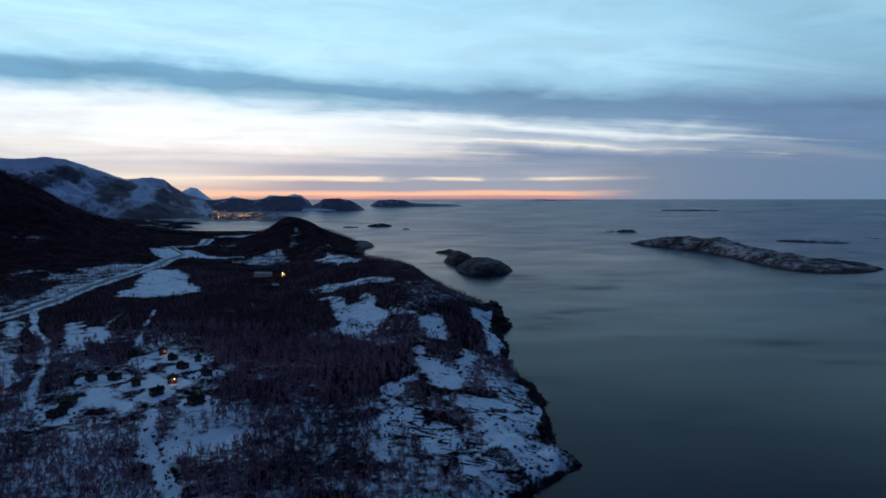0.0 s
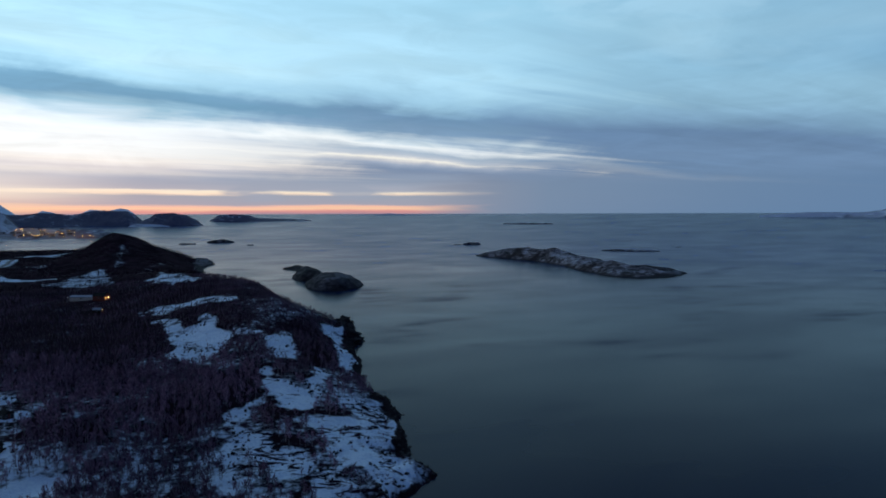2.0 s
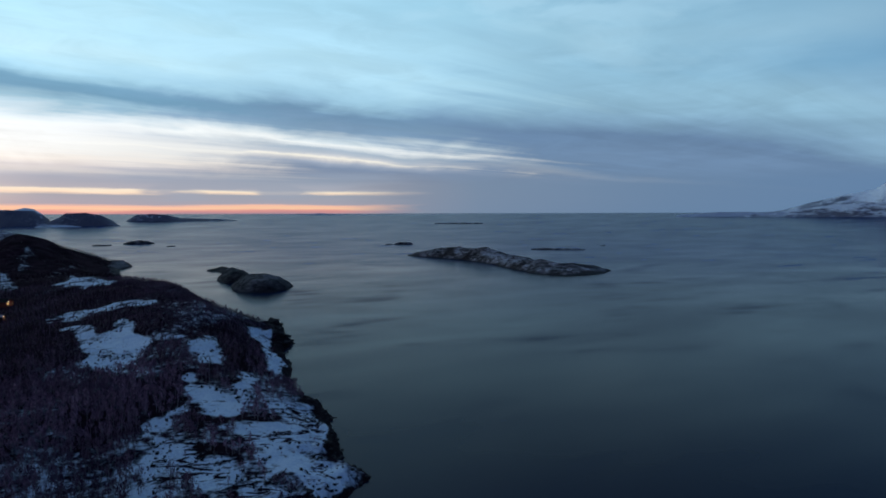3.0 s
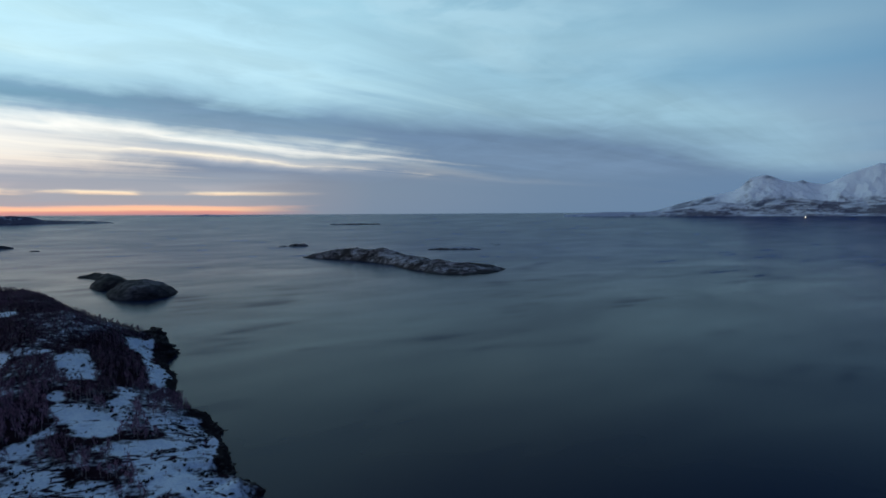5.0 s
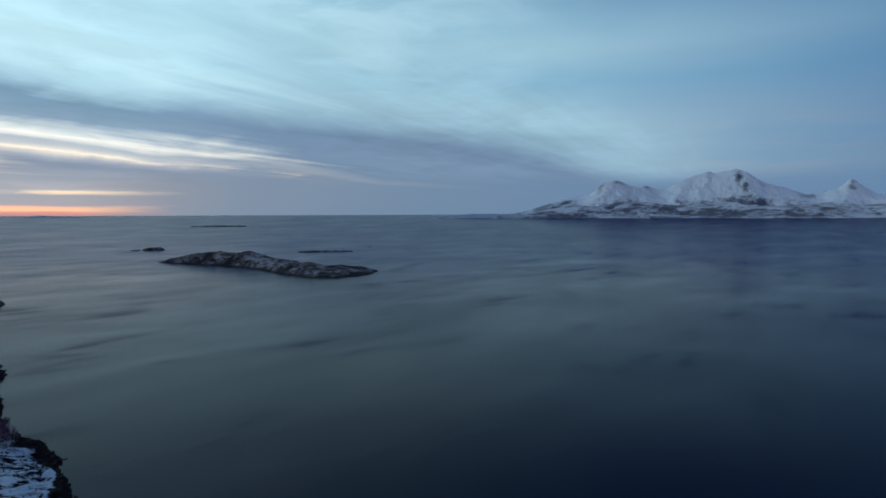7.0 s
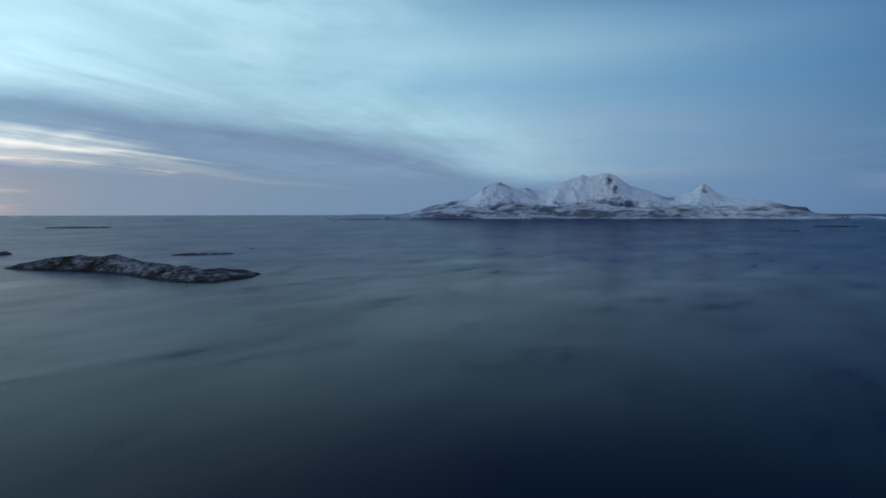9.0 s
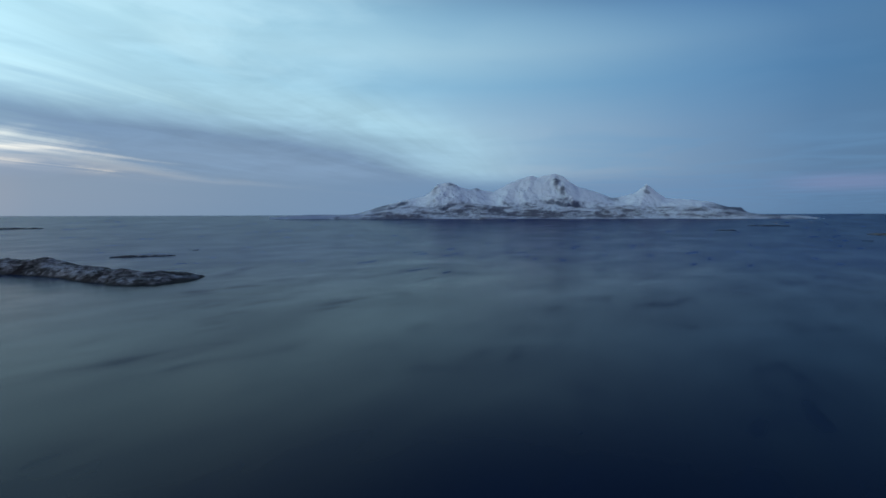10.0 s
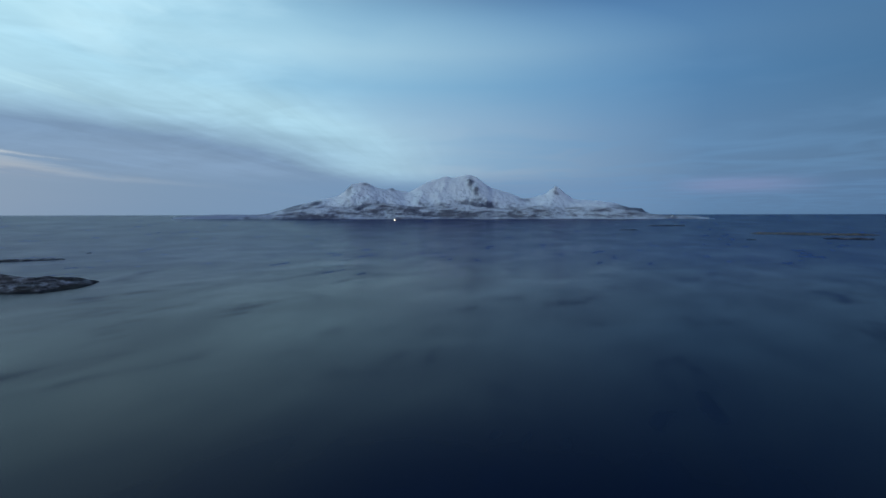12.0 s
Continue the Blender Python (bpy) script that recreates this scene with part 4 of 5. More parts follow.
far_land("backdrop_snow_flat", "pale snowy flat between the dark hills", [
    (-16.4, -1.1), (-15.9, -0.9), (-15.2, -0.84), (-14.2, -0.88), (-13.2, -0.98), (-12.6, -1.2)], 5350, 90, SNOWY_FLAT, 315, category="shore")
far_land("backdrop_low_isle", "long low island under the glow", [
    (-9.8, -0.63), (-9.0, -0.09), (-7.8, 0.02), (-6.5, -0.09), (-5.5, -0.36), (-3.5, -0.42), (-1.8, -0.48), (-0.5, -0.64)], 8600, 120, COAST_FAR, 320)
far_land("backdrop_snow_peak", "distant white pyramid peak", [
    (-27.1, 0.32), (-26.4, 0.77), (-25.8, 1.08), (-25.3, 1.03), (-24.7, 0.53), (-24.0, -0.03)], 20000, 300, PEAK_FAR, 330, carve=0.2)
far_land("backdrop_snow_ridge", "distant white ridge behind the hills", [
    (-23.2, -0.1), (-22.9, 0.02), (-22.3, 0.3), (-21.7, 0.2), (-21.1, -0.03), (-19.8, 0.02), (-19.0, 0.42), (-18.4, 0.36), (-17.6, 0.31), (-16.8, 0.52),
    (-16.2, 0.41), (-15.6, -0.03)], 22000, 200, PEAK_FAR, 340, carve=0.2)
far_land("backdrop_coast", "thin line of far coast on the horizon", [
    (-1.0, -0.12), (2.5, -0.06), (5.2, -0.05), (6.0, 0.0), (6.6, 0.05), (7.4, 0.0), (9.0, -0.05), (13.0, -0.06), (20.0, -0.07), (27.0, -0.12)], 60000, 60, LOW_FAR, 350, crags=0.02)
town_at = far_land("backdrop_town_shore", "low snowy shore of the harbour town", [
    (-34, -1.0), (-26, -1.05), (-22, -1.1), (-19, -1.2), (-18, -1.5), (-17.2, -2.1)], 2900, 760, COAST_FAR, 360, crest=0.85, carve=0.1, category="shore")
far_land("backdrop_point", "dark wooded point by the harbour", [
    (-20.4, -1.75), (-20.0, -1.39), (-19.7, -1.23), (-18.9, -1.18), (-17.9, -1.35), (-16.9, -1.83)], 2880, 200, COAST_FAR, 370, category="shore")

# ---- skerries ----
skerry(-11.6, 2134, 58, 20, 5, 1)
skerry(-8.8, 2210, 95, 45, 14, 2)
skerry(-6.3, 1989, 26, 10, 3, 3)
skerry(20.0, 5700, 490, 140, 13, 4)
skerry(14.6, 1893, 62, 30, 9, 5)
skerry(13.2, 1893, 30, 12, 3, 6)
skerry(29.4, 1625, 150, 34, 5, 7)
skerry(81.9, 4009, 120, 30, 5, 8)
skerry(85.2, 5600, 330, 60, 7, 9)
skerry(96.5, 3480, 560, 90, 8, 10, label="long low skerry with pale dry grass", mat=GRASSY)
skerry(98.9, 2900, 180, 50, 6, 11)
skerry(92.0, 2650, 40, 14, 2, 12)
skerry(33.6, 1850, 17, 6, 1.6, 13)
skerry(33.1, 1930, 9, 4, 1.2, 14)

# ---- birch woods ----
dice = np.random.default_rng(7)


def rod(a, b, r0, r1, sides):
    """A tapered stick from a to b."""
    a, b = np.array(a, float), np.array(b, float)
    w = (b - a) / np.linalg.norm(b - a)
    u = np.cross(w, [0.3, 0.9, 0.1])
    u /= np.linalg.norm(u)
    v = np.cross(w, u)
    q = np.arange(sides) * 2 * math.pi / sides
    circle = np.cos(q)[:, None] * u + np.sin(q)[:, None] * v
    n = sides
    f = [(i, (i + 1) % n, n + (i + 1) % n) for i in range(n)] + [(i, n + (i + 1) % n, n + i) for i in range(n)]
    return np.concatenate([a + circle * r0, b + circle * r1]), np.array(f)


def joined(pieces):
    vs, fs, n = [], [], 0
    for v, f in pieces:
        vs.append(v)
        fs.append(f + n)
        n += len(v)
    return np.concatenate(vs), np.concatenate(fs)


def birch(height, limbs, twigs, width, sides):
    """A leafless birch: trunk and limbs, and a loose crown of fine upswept twigs. Returns both as (verts, faces)."""
    lean = dice.uniform(-0.06, 0.06, 2) * height
    mid, tip = np.array([*(lean * 0.4), height * 0.5]), np.array([*lean, height * 0.92])
    r = height * 0.015 + 0.02
    wood = [rod((0, 0, -0.4), mid, r, r * 0.65, sides), rod(mid, tip, r * 0.65, r * 0.2, sides)]
    ends = [tip]
    for k in range(limbs):
        f = dice.uniform(0.28, 0.85)
        start = mid * (f / 0.5) if f < 0.5 else mid + (tip - mid) * ((f - 0.5) / 0.42)
        a, span = k * 2.4 + dice.uniform(-0.5, 0.5), height * dice.uniform(0.08, 0.16) * (1.25 - 0.7 * f)
        end = start + np.array([math.cos(a) * span, math.sin(a) * span, span * dice.uniform(0.8, 1.6)])
        wood.append(rod(start, end, r * 0.35, r * 0.1, 3))
        ends.append(end)
    crown = []
    for k in range(twigs):
        e = ends[k % len(ends)]
        base = e + dice.normal(0, 0.05 * height, 3) * (1, 1, 1.5) - (0, 0, 0.06 * height)
        way = dice.normal(0, 0.28, 3) + (0, 0, 1.0)
        way *= height * dice.uniform(0.13, 0.26) / np.linalg.norm(way)
        side = np.cross(way, dice.normal(0, 1, 3))
        side *= width * dice.uniform(0.6, 1.4) / np.linalg.norm(side)
        bow = base + way * 0.5 + dice.normal(0, 0.02 * height, 3)
        crown.append((np.array([base - side * 0.5, base + side * 0.5, bow + side * 0.3, base + way]), np.array([(0, 1, 2), (0, 2, 3)])))
    return joined(wood), joined(crown)


def scatter(x0, x1, y0, y1, step, density):
    """Places on a jittered grid where the woods grow."""
    x, y = np.meshgrid(np.arange(x0, x1, step), np.arange(y0, y1, step), indexing="ij")
    x = (x + dice.uniform(-0.5, 0.5, x.shape) * step).ravel()
    y = (y + dice.uniform(-0.5, 0.5, y.shape) * step).ravel()
    seen = (np.degrees(np.arctan2(x, y)) > -46) & (y > 100)
    x, y = x[seen], y[seen]
    s = shore_by(x, y)
    ok = s > 9
    x, y, s = x[ok], y[ok], s[ok]
    ok = dice.uniform(0, 1, x.shape) < density(x, y, s)
    return x[ok], y[ok], land_height(x[ok], y[ok], s[ok]) + sea_level(np.hypot(x[ok], y[ok]))


FARM_SPOTS = [(-226, 632), (-206, 622), (-186, 552), (-226, 612), (-206, 602)]


def woods_density(x, y, s):
    d = (1.05 - 1.3 * openness(x, y)) * (1 - 0.95 * smooth(0.4, 0.7, np.maximum(openness(x * 1.02, y * 1.02), openness(x * 1.045, y * 1.045))))
    d = d * (0.80 + 0.5 * rough(x / 38, y / 38, 91, 3) + 0.15 * smooth(300, 380, y) + 0.3 * mound(x, y, -150, 400, 150, 90, -30))
    d = d * (1 - 0.35 * mound(x, y, -10, 290, 90, 50, 0)) * (1 - 0.45 * mound(x, y, -155, 268, 55, 35, -25))
    d = d * (1 - 0.95 * smooth(0.3, 0.7, mound(x, y, 28, 476, 34, 14, -12)))
    for cx, cy in CABIN_SPOTS:
        d = d * smooth(4.5, 9, np.hypot(x - cx, y - cy)) * smooth(4, 8, np.hypot(x - cx * 0.95, y - cy * 0.95)) * smooth(3, 7, np.hypot(x - cx * 0.915, y - cy * 0.915))
    for cx, cy in FARM_SPOTS:
        d = d * smooth(12, 20, np.hypot(x - cx, y - cy))
    return d * (1 - smooth(650, 800, y) * smooth(-0.05, 0.5, rough(x / 70, y / 70, 97, 3)) * 0.9)


def stand(name, label, spots, forms, low, high, twig=TWIGS):
    """One sheet of woods: each tree a turned and sized copy of one of the forms."""
    x, y, z = spots
    which = dice.integers(0, len(forms), len(x))
    vs, fs, ms, n = [], [], [], 0
    for k, (wood, crown) in enumerate(forms):
        at = which == k
        count = int(at.sum())
        v = np.concatenate([wood[0], crown[0]])
        f = np.concatenate([wood[1], crown[1] + len(wood[0])])
        q, size = dice.uniform(0, 2 * math.pi, count), dice.uniform(low, high, count)
        c, s = np.cos(q), np.sin(q)
        vx = (v[None, :, 0] * c[:, None] - v[None, :, 1] * s[:, None]) * size[:, None] + x[at][:, None]
        vy = (v[None, :, 0] * s[:, None] + v[None, :, 1] * c[:, None]) * size[:, None] + y[at][:, None]
        vz = v[None, :, 2] * size[:, None] + z[at][:, None]
        vs.append(np.stack([vx, vy, vz], -1).reshape(-1, 3))
        fs.append((f[None] + n + np.arange(count)[:, None, None] * len(v)).reshape(-1, 3))
        ms.append(np.tile(np.r_[np.zeros(len(wood[1]), np.int32), np.ones(len(crown[1]), np.int32)], count))
        n += count * len(v)
    me = mesh_of(name, np.concatenate(vs), np.concatenate(fs), [BARK, twig], False)
    me.polygons.foreach_set("material_index", np.concatenate(ms).astype(np.int32))
    return tagged(new(name, me), label, "woods", kind="stuff")


near_forms = [birch(h, 6, 48, 0.17, 3) for h in (5.0, 5.8, 6.6, 5.4, 7.2)]
mid_forms = [birch(h, 3, 33, 0.34, 3) for h in (5.0, 5.7, 6.4, 4.6)]
far_forms = [birch(h, 1, 11, 1.2, 3) for h in (5.5, 6.3, 7.0)]
scrub_forms = [birch(h, 2, 18, 0.26, 3) for h in (1.7, 2.1, 2.5)]

near_spots = scatter(-270, 40, 120, 410, 2.9, lambda x, y, s: woods_density(x, y, s) * smooth(410, 320, y))
order = np.argsort(near_spots[1])
front, rest = order[:290], order[290:]
tree_kinds = []
for wood, crown in near_forms:
    tree = new("birch_tree")
    tagged(tree, "bare leafless birch with a dark twiggy crown", "tree", "birches on the near slope")
    for part_name, (v, f), mat in (("trunk", wood, BARK), ("crown", crown, TWIGS)):
        new(part_name, mesh_of(part_name, v, f, mat, False)).parent = tree
    tree_kinds.append(tree)
for n, i in enumerate(front):
    m = pose(near_spots[0][i], near_spots[1][i], near_spots[2][i], 0, 0, float(dice.uniform(0, 360)))
    if n < len(tree_kinds):
        tree_kinds[n].matrix_basis = m
        continue
    k = float(dice.uniform(0.8, 1.35))
    grown = copy_thing(tree_kinds[n % len(tree_kinds)], m)
    grown.scale = (k, k, k)
stand("near_woods", "leafless birch woods standing in snow", tuple(a[rest] for a in near_spots), near_forms, 0.7, 1.25)
stand("middle_woods", "dense dark leafless birch woods", scatter(-440, 20, 310, 720, 3.7, lambda x, y, s: woods_density(x, y, s) * smooth(310, 400, y)), mid_forms, 0.4, 0.8, SHADED_TWIGS)
glade_spots = scatter(-130, 30, 190, 560, 5.0, lambda x, y, s: 0.55 * smooth(0.3, 0.6, openness(x, y)) * smooth(-0.25, 0.45, rough(x / 16, y / 16, 95, 3)))
stand("glade_saplings", "low bare birch saplings scattered over open snow", glade_spots, scrub_forms, 0.5, 1.3)
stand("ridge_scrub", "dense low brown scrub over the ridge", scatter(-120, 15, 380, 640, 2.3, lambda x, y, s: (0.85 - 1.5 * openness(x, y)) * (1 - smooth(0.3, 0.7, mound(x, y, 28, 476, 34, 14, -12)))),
      scrub_forms, 0.7, 1.2, SHADED_TWIGS)
stand("hill_woods", "dark winter woods over the hills", scatter(-1050, -60, 560, 1500, 6.0, lambda x, y, s: woods_density(x, y, s) * ((y > 720) | (x < -440)) * smooth(-0.35, 0.2, rough(x / 40, y / 60, 99, 4, 0.6)) * 1.2), far_forms, 0.42, 0.8, HILL_SHADED_TWIGS)


# ---- low shrubs and stones ----
def clump(size):
    pieces = []
    for k in range(9):
        a, r = dice.uniform(0, 6.3), dice.uniform(0.2, 1.0) * size
        base = np.array([math.cos(a) * r * 0.5, math.sin(a) * r * 0.5, -0.1])
        tip = base + (math.cos(a) * r * 0.6, math.sin(a) * r * 0.6, size * dice.uniform(0.5, 1.0))
        w = np.array([-math.sin(a), math.cos(a), 0]) * size * 0.28
        pieces.append((np.array([base - w, base + w, tip + w * 0.4, tip - w * 0.3]), np.array([(0, 1, 2), (0, 2, 3)])))
    return joined(pieces)


def boulder(seed):
    g = np.random.default_rng(seed)
    bm = bmesh.new()
    bmesh.ops.create_icosphere(bm, subdivisions=1, radius=1)
    v = np.array([w.co[:] for w in bm.verts])
    f = np.array([[w.index for w in p.verts] for p in bm.faces])
    bm.free()
    return v * g.uniform(0.65, 1.2, (len(v), 1)) * (1.2, 0.9, 0.6), f


def strew(name, label, category, mat, forms, spots, low, high):
    x, y, z = spots
    which, vs, fs, n = dice.integers(0, len(forms), len(x)), [], [], 0
    for k, (v, f) in enumerate(forms):
        at = which == k
        count = int(at.sum())
        q, size = dice.uniform(0, 2 * math.pi, count), dice.uniform(low, high, count) ** 1.0
        c, s = np.cos(q), np.sin(q)
        vx = (v[None, :, 0] * c[:, None] - v[None, :, 1] * s[:, None]) * size[:, None] + x[at][:, None]
        vy = (v[None, :, 0] * s[:, None] + v[None, :, 1] * c[:, None]) * size[:, None] + y[at][:, None]
        vz = v[None, :, 2] * size[:, None] + z[at][:, None]
        vs.append(np.stack([vx, vy, vz], -1).reshape(-1, 3))
        fs.append((f[None] + n + np.arange(count)[:, None, None] * len(v)).reshape(-1, 3))
        n += count * len(v)
    tagged(new(name, mesh_of(name, np.concatenate(vs), np.concatenate(fs), mat, False)), label, category, kind="stuff")


strew("shrubs", "low dark juniper and heather poking through snow", "shrub", SHRUB, [clump(s) for s in (0.5, 0.7, 0.9)],
      scatter(-200, 60, 150, 560, 2.2, lambda x, y, s: (openness(x, y) > 0.3) * 0.75 * smooth(-0.15, 0.5, rough(x / 14, y / 14, 93, 3))), 0.4, 1.5)
sx, sy = np.meshgrid(np.arange(-100, 60, 2.2), np.arange(100, 640, 2.2), indexing="ij")
sx, sy = (sx + dice.uniform(-1, 1, sx.shape)).ravel(), (sy + dice.uniform(-1, 1, sy.shape)).ravel()
ss = shore_by(sx, sy)
pick = (ss > -1) & (ss < 8) & (dice.uniform(0, 1, ss.shape) < 0.4)
strew("shore_boulders", "dark wet boulders along the waterline", "boulder", STONE, [boulder(i) for i in range(4)],
      (sx[pick], sy[pick], np.maximum(land_height(sx[pick], sy[pick], ss[pick]), -0.3)), 0.4, 1.4)

# jagged blocks of the dark knob on the shore
kx, ky = np.meshgrid(np.arange(4, 50, 2.6), np.arange(450, 506, 2.6), indexing="ij")
kx, ky = (kx + dice.uniform(-1.2, 1.2, kx.shape)).ravel(), (ky + dice.uniform(-1.2, 1.2, ky.shape)).ravel()
ks = shore_by(kx, ky)
pick = (ks > -1) & (mound(kx, ky, 28, 476, 26, 11, -12) > 0.5) & (dice.uniform(0, 1, ks.shape) < 0.7)
strew("crag_blocks", "jagged dark rock blocks on the shore knob", "boulder", STONE, [boulder(i + 10) for i in range(4)],
      (kx[pick], ky[pick], land_height(kx[pick], ky[pick], ks[pick])), 1.0, 3.2)

# ---- buildings ----
def part(name, bm, mat, parent, label=""):
    me = bpy.data.meshes.new(name)
    bm.to_mesh(me)
    bm.free()
    me.materials.append(mat)
    ob = new(name, me)
    ob.parent = parent
    return tagged(ob, label) if label else ob


def box(x0, x1, y0, y1, z0, z1, bevel=0.0):
    bm = bmesh.new()
    bmesh.ops.create_cube(bm, size=1)
    bmesh.ops.scale(bm, vec=(x1 - x0, y1 - y0, z1 - z0), verts=bm.verts)
    bmesh.ops.translate(bm, vec=((x0 + x1) / 2, (y0 + y1) / 2, (z0 + z1) / 2), verts=bm.verts)
    if bevel:
        bmesh.ops.bevel(bm, geom=bm.edges[:], offset=bevel, segments=1, affect="EDGES")
    return bm


def gabled_body(w, l, h, peak, boards=True):
    """The walls of a house, as one shell with a gable at each end and weatherboards as shallow steps."""
    bm = bmesh.new()
    rows = [(-0.8, 0.0)]
    n = 9 if boards else 1
    for k in range(n):
        rows += [(h * k / n, 0.03), (h * (k + 1) / n - 0.01, 0.0)] if boards else [(0, 0), (h, 0)]
    loops = []
    for z, o in rows:
        loops.append([bm.verts.new((sx * (w / 2 + o), sy * (l / 2 + o), z)) for sx, sy in ((-1, -1), (1, -1), (1, 1), (-1, 1))])
    for a, b in zip(loops, loops[1:]):
        for i in range(4):
            bm.faces.new((a[i], a[(i + 1) % 4], b[(i + 1) % 4], b[i]))
    top = loops[-1]
    tips = [bm.verts.new((0, -l / 2, peak)), bm.verts.new((0, l / 2, peak))]
    bm.faces.new((top[0], top[1], tips[0]))
    bm.faces.new((top[2], top[3], tips[1]))
    bm.faces.new((top[1], top[2], tips[1], tips[0]))
    bm.faces.new((top[3], top[0], tips[0], tips[1]))
    bmesh.ops.recalc_face_normals(bm, faces=bm.faces)
    return bm


def roof_slab(w, l, h, peak, over, thick, lift=0.0):
    """A pitched roof with eaves, as one folded slab."""
    bm = bmesh.new()
    slope = (peak - h) / (w / 2)
    edge = w / 2 + over
    section = [(-edge, peak - slope * edge), (0, peak), (edge, peak - slope * edge)]
    ring = [(x, z + lift) for x, z in section] + [(x, z + lift + thick) for x, z in reversed(section)]
    ends = [[bm.verts.new((x, y, z)) for x, z in ring] for y in (-l / 2 - over, l / 2 + over)]
    for i in range(6):
        bm.faces.new((ends[0][i], ends[0][(i + 1) % 6], ends[1][(i + 1) % 6], ends[1][i]))
    for e in ends:
        bm.faces.new((e[0], e[1], e[4], e[5]))
        bm.faces.new((e[1], e[2], e[3], e[4]))
    bmesh.ops.recalc_face_normals(bm, faces=bm.faces)
    return bm


def window(parent, x, y, z, w, h, out_x, out_y, lit):
    """A framed window on a wall that faces along (out_x, out_y)."""
    d = 0.06
    def slab(u0, u1, z0, z1, o0, o1):
        if out_x:
            a, b = sorted((x + out_x * o0, x + out_x * o1))
            return box(a, b, y + u0, y + u1, z + z0, z + z1)
        a, b = sorted((y + out_y * o0, y + out_y * o1))
        return box(x + u0, x + u1, a, b, z + z0, z + z1)
    frame_part = part("window", slab(-w / 2 - 0.1, w / 2 + 0.1, -h / 2 - 0.1, h / 2 + 0.1, 0.0, d), FRAME, parent)
    pane = part("pane", slab(-w / 2, w / 2, -h / 2, h / 2, d - 0.01, d + 0.02), WINDOW_WARM if lit else GLASS, frame_part)
    part("mullion", slab(-0.04, 0.04, -h / 2, h / 2, d + 0.02, d + 0.04), FRAME, frame_part)
    return pane


def house(name, label, place, turn, w, l, h, peak, wall, roof, lit=0, chimney=True, porch_lamp=None, snow=None, category="cabin", group="", size=1.0, simple=False):
    home = tagged(new(name), label, category, group)
    home.matrix_basis = pose(*place, 0, 0, turn)
    home.scale = (size, size, size)
    part("wall", gabled_body(w, l, h, peak, not simple), wall, home)
    slab = part("roof", roof_slab(w, l, h, peak, 0.45, 0.18, 0.02), roof, home)
    if snow:
        part("snow_cover", roof_slab(w * 0.96, l * 0.96, h, peak, 0.4, 0.16, 0.21), snow, slab, "thin snow lying on the roof")
    if chimney:
        part("chimney", box(-0.35, 0.35, l * 0.15 - 0.35, l * 0.15 + 0.35, peak - 0.7, peak + 0.9, 0.05), STONE, home)
    part("door", box(-0.5, 0.5, -l / 2 - 0.09, -l / 2, 0.0, 2.05, 0.02), PLANK_RED if not simple else PAINT, home)
    n = 0
    for x, y, ox, oy in ((-w * 0.3, -l / 2, 0, -1), (w * 0.3, -l / 2, 0, -1), (w / 2, -l * 0.25, 1, 0), (w / 2, l * 0.25, 1, 0), (-w / 2, 0, -1, 0)):
        window(home, x + ox * 0.03, y + oy * 0.03, h * 0.58, 1.1, 1.0, ox, oy, n < lit)
        n += 1
    if porch_lamp:
        lamp = part("porch_lamp", box(0.8, 1.0, -l / 2 - 0.30, -l / 2 - 0.1, 2.05, 2.3, 0.04), porch_lamp, home, "glowing warm porch lamp")
        part("bracket", box(0.86, 0.94, -l / 2 - 0.12, -l / 2, 2.15, 2.22), METAL, lamp)
        shine = bpy.data.lights.new("porch_light", "POINT")
        shine.energy, shine.color, shine.shadow_soft_size = 90 if category == "cabin" else 70, (1.0, 0.62, 0.32), 0.15
        glow = new("porch_light", shine)
        glow.parent = lamp
        glow.location = (0.9, -l / 2 - 0.55, 2.0)
    return home


def on_land(x, y, lift=0.0):
    return x, y, float(land_height(np.array([x]), np.array([y]))[0]) + lift


cabin_plan = [  # turn, width, length, lit windows, porch lamp
    (-20, 6.6, 7.0, 0, 0), (15, 6.5, 7.2, 0, 0), (60, 5.0, 6.5, 0, 0), (70, 5.2, 7.5, 0, 0), (35, 5.0, 7.0, 0, 0), (-40, 5.5, 7.0, 0, 0), (25, 5.5, 7.5, 0, 1),
    (30, 5.5, 7.5, 0, 1), (60, 4.6, 6.0, 0, 0), (65, 5.2, 7.2, 0, 0), (20, 4.2, 5.5, 0, 0), (50, 5.0, 6.5, 0, 0), (-30, 6.0, 7.5, 0, 0)]
for (cx, cy), (turn, w, l, lit, lamp) in zip(CABIN_SPOTS, cabin_plan):
    words = "dark timber cabin with a lit porch among birches" if lamp else "dark timber cabin with a black roof in snow"
    k = 0.80 if w >= 6.5 else 0.72
    house("cabin", words, on_land(cx, cy, 0.25), turn, w * k, l * k, 2.2, 3.2, PLANK, FELT, lit, True, LAMP_WARM if lamp else None, group="cabins in the clearing")


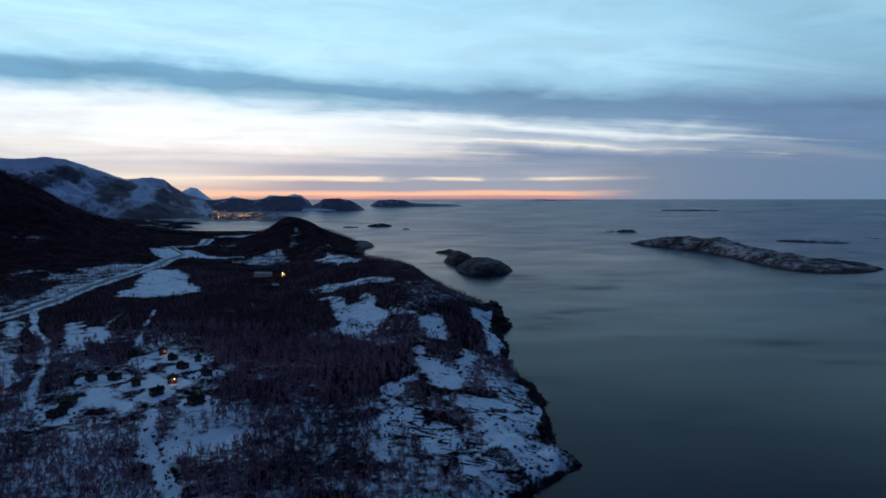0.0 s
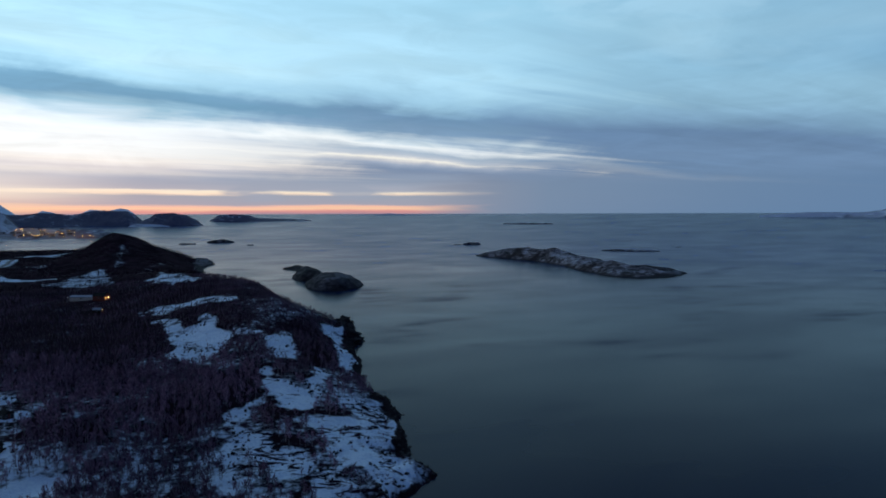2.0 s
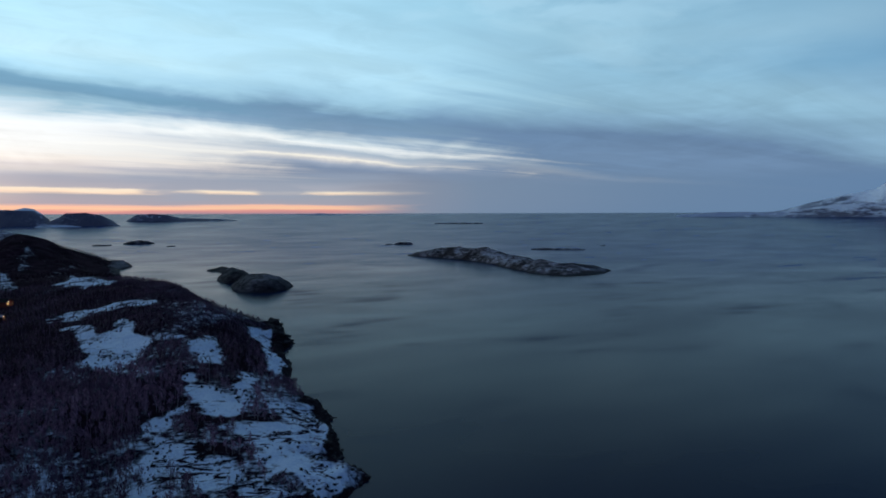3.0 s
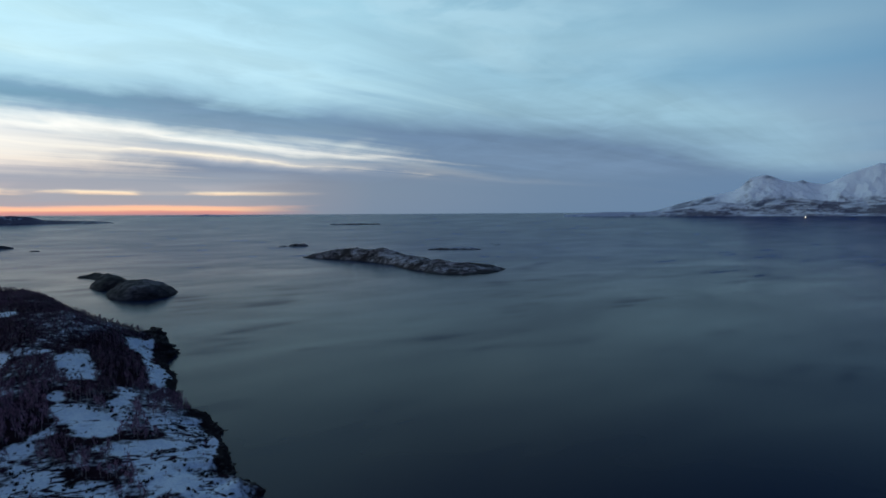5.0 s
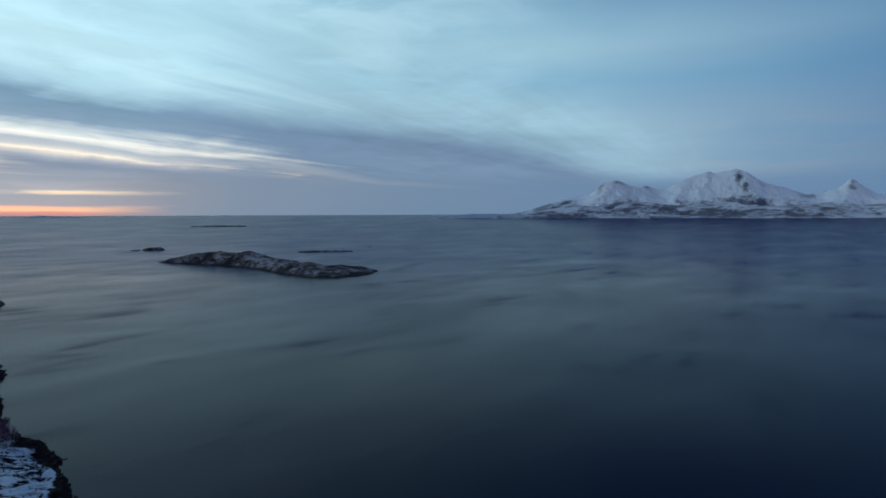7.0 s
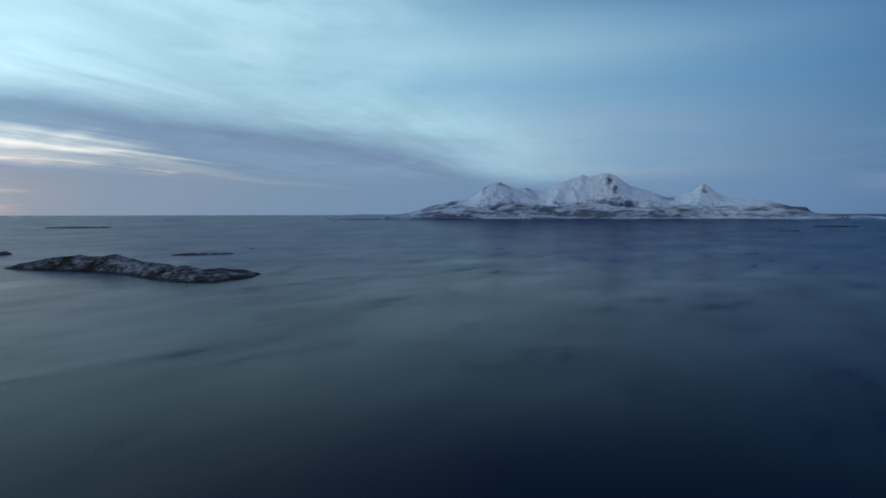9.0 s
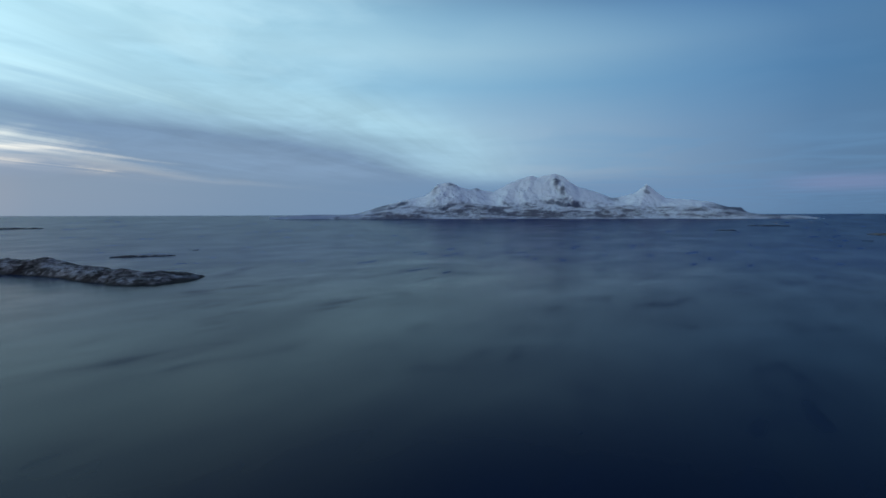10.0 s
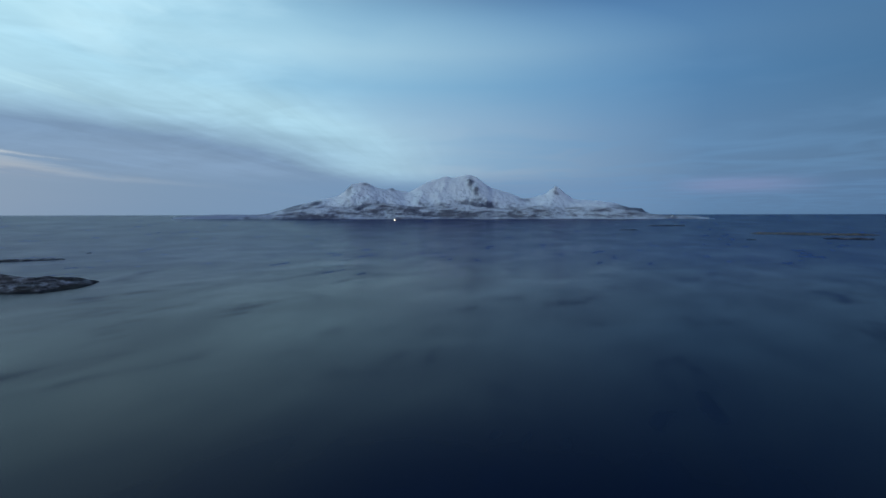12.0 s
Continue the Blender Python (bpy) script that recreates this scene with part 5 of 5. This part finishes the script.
def fence(start, end, posts):
    """A low timber fence: posts with two rails between them."""
    line = tagged(new("fence"), "low dark timber fence beside the cabins in snow", "fence")
    line.location = on_land(*start)
    for k in range(posts):
        f = k / (posts - 1)
        x, y = start[0] + (end[0] - start[0]) * f, start[1] + (end[1] - start[1]) * f
        px0, py0, pz0 = x - start[0], y - start[1], on_land(x, y)[2] - on_land(*start)[2]
        part("post", box(px0 - 0.07, px0 + 0.07, py0 - 0.07, py0 + 0.07, pz0 - 0.4, pz0 + 1.2), PLANK, line)
        if k:
            for lift in (0.5, 1.0):
                v, fc = rod((*last[:2], last[2] + lift), (px0, py0, pz0 + lift), 0.09, 0.09, 4)
                me = mesh_of("rail", v, fc, PLANK, False)
                new("rail", me).parent = line
        last = (px0, py0, pz0)


fence((-188, 244), (-173, 251), 12)

# farm on the rise, its yard lit
house("farmhouse", "pale farmhouse with a snowy roof and yard lights", on_land(-226, 632, 0.3), 80, 6.0, 22, 3.2, 4.6, PAINT, FELT, 3, True, LAMP_WHITE, ROOF_SNOW, "house")
house("barn", "dark barn with a snowy roof beside the farmhouse", on_land(-206, 622, 0.3), 65, 8, 13, 4.0, 6.6, PLANK_RED, FELT, 1, False, LAMP_WARM, None, "barn")
house("shed", "small dark shed by the farm track", on_land(-186, 552, 0.3), 75, 4, 7, 2.4, 3.6, PLANK, FELT, 0, False, LAMP_WARM, ROOF_SNOW, "shed")


def lamp_post(place, tall, head, mat, label, group, size=1.0):
    post = tagged(new("street_lamp"), label, "lamp", group)
    post.matrix_basis = pose(*place, 0, 0, float(dice.uniform(0, 360)))
    post.scale = (size, size, size)
    bm = bmesh.new()
    bmesh.ops.create_cone(bm, cap_ends=True, segments=6, radius1=0.12, radius2=0.06, depth=tall + 0.6)
    bmesh.ops.translate(bm, vec=(0, 0, tall / 2 - 0.3), verts=bm.verts)
    part("pole", bm, METAL, post)
    part("arm", box(-0.04, 1.1, -0.04, 0.04, tall - 0.08, tall), METAL, post)
    lantern = part("lantern", box(1.1 - head, 1.1 + head, -head * 0.6, head * 0.6, tall - head * 0.7, tall - 0.02, 0.03), mat, post, "glowing lantern")
    part("cap", box(1.05 - head, 1.15 + head, -head * 0.65, head * 0.65, tall, tall + 0.08), METAL, lantern)
    return post


for x, y in ((-236, 622), (-214, 634), (-199, 612), (-240, 634)):
    lamp_post(on_land(x, y), 5.0, 0.2, LAMP_WHITE, "warm yard lamp on a steel pole", "yard lamps of the farm")

# houses and lamps of the harbour town over the bay
town_lamps, town_homes = [], []
for k in range(150):
    az = float(dice.uniform(-24.9, -17.3))
    v = float(dice.beta(1.4, 2.0)) * 0.8 + 0.04
    if az > -19.6 and v > 0.3:
        continue
    x, y, z = town_at(az, v)
    size = 0.82 - 0.25 * v
    if k % 3 == 0:
        if not town_homes:
            home = house("town_house", "far town house with lit windows", (x, y, z), float(dice.uniform(0, 360)), 12, 18, 6, 9.5, PAINT, FELT, 2, True, None, None, "house",
                         "houses of the harbour town", size, True)
            town_homes.append(home)
        else:
            copy_thing(town_homes[0], pose(x, y, z, 0, 0, float(dice.uniform(0, 360))))
    else:
        if len(town_lamps) < 2:
            town_lamps.append(lamp_post((x, y, z), 9, (0.75, 0.6)[len(town_lamps)], (LAMP_TOWN, LAMP_WHITE)[len(town_lamps)], "tall sodium street lamp glowing over the town", "street lamps of the town", size))
        else:
            copy_thing(town_lamps[int(dice.uniform(0, 1) < 0.15)], pose(x, y, z, 0, 0, float(dice.uniform(0, 360))))
for k in range(14):  # the quay, a close row of bright lamps
    x, y, z = town_at(-21.3 + k * 0.19, 0.05)
    copy_thing(town_lamps[0], pose(x, y, z + 1, 0, 0, 90))

# lone lights on the mountain island's shore
for az, mat_index in ((85.8, 1), (88.3, 1)):
    x, y, z = foot_at(az, 0.03)
    beacon = copy_thing(town_lamps[mat_index], pose(x, y, z + 0.5, 0, 0, 180 - az))
    beacon.scale = (1.8, 1.8, 1.8)


def ferry(place, turn):
    """A small lit boat far out under the mountain island."""
    boat = tagged(new("ferry"), "small distant ferry with glowing deck lights", "boat")
    boat.matrix_basis = pose(*place, 0, 0, turn)
    bm = bmesh.new()
    outline = [(-9, -1.6), (6, -1.8), (9.5, 0), (6, 1.8), (-9, 1.6)]
    low = [bm.verts.new((x * 0.94, y * 0.85, -0.6)) for x, y in outline]
    rail = [bm.verts.new((x, y, 1.5)) for x, y in outline]
    for i in range(5):
        bm.faces.new((low[i], low[(i + 1) % 5], rail[(i + 1) % 5], rail[i]))
    bm.faces.new(rail)
    part("hull", bm, PLANK, boat)
    house_part = part("deckhouse", box(-6, 3, -1.3, 1.3, 1.5, 3.6, 0.1), PAINT, boat)
    for k in range(6):
        part("pane", box(-5.6 + 1.4 * k, -4.7 + 1.4 * k, -1.36, -1.3, 2.2, 3.2), LAMP_WHITE, house_part, "bright lit window")
    part("bridge", box(0, 2.6, -1.0, 1.0, 3.6, 5.2, 0.1), PAINT, boat)
    part("deck_light", box(-1.0, -0.5, -1.0, -0.5, 3.7, 4.2, 0.1), LAMP_WHITE, boat, "glowing deck light")
    part("mast", box(1.2, 1.4, -0.1, 0.1, 5.2, 8.0), METAL, boat)


FERRY_AT = spot(59.92, 3812)
ferry((*FERRY_AT, float(sea_level(np.array(3812))) + 0.2), -60.0)

# ---- road along the fields ----
def ribbon(name, label, line, offset, width, mat, lift, category):
    pts = np.array(line, float)
    seg = np.concatenate([[0], np.cumsum(np.hypot(*np.diff(pts, axis=0).T))])
    t = np.arange(0, seg[-1], 4.0)
    xy = np.stack([np.interp(t, seg, pts[:, 0]), np.interp(t, seg, pts[:, 1])], -1)
    for _ in range(6):
        xy[1:-1] = (xy[:-2] + 2 * xy[1:-1] + xy[2:]) / 4
    way = np.gradient(xy, axis=0)
    side = np.stack([way[:, 1], -way[:, 0]], -1) / np.hypot(*way.T)[:, None]
    rows = [xy + side * (offset + width * k) for k in (-0.5, -0.25, 0.0, 0.25, 0.5)]
    z = land_height(xy[:, 0], xy[:, 1]) + sea_level(np.hypot(xy[:, 0], xy[:, 1]))
    for _ in range(4):
        z[1:-1] = (z[:-2] + 2 * z[1:-1] + z[2:]) / 4
    v = np.stack([np.concatenate([r, (z + lift + h)[:, None]], 1) for r, h in zip(rows, (-1.6, 0, 0.05, 0, -1.6))], 1)
    return tagged(new(name, mesh_of(name, v.reshape(-1, 3), grid_faces(len(xy), 5)[:, ::-1], mat)), label, category, kind="structure")


ribbon("road", "snow packed country road past the fields", ROAD, 0, 8.0, PACKED, 0.9, "road")
ribbon("road_lane", "dark bare asphalt lane worn through the snow", ROAD, 1.4, 3.6, ASPHALT, 0.98, "road")


# ---- parked car on the track ----
def car(place, turn):
    thing = tagged(new("car"), "dark car with red tail lamps glowing on the track", "car")
    thing.matrix_basis = pose(*place, 0, 0, turn)
    bm = box(-0.9, 0.9, -2.2, 2.2, 0.35, 0.95, 0.12)
    part("body", bm, CAR_PAINT, thing)
    cab = bmesh.new()
    low, high = [(-0.85, -1.7), (0.85, -1.7), (0.85, 1.1), (-0.85, 1.1)], [(-0.65, -1.2), (0.65, -1.2), (0.65, 0.4), (-0.65, 0.4)]
    a = [cab.verts.new((x, y, 0.94)) for x, y in low]
    b = [cab.verts.new((x, y, 1.48)) for x, y in high]
    for i in range(4):
        cab.faces.new((a[i], a[(i + 1) % 4], b[(i + 1) % 4], b[i]))
    cab.faces.new(b)
    part("cabin", cab, GLASS, thing)
    for x in (-0.8, 0.8):
        for y in (-1.35, 1.4):
            bm = bmesh.new()
            bmesh.ops.create_cone(bm, cap_ends=True, segments=14, radius1=0.33, radius2=0.33, depth=0.22, matrix=pose(x, y, 0.33, 0, 90, 0))
            part("wheel", bm, TYRE, thing)
        part("tail_lamp", box(x - 0.16, x + 0.16, -2.26, -2.16, 0.66, 0.86, 0.02), LAMP_RED, thing, "glowing red lamp")
    return thing


car(on_land(-217, 257, 0.15), 40)
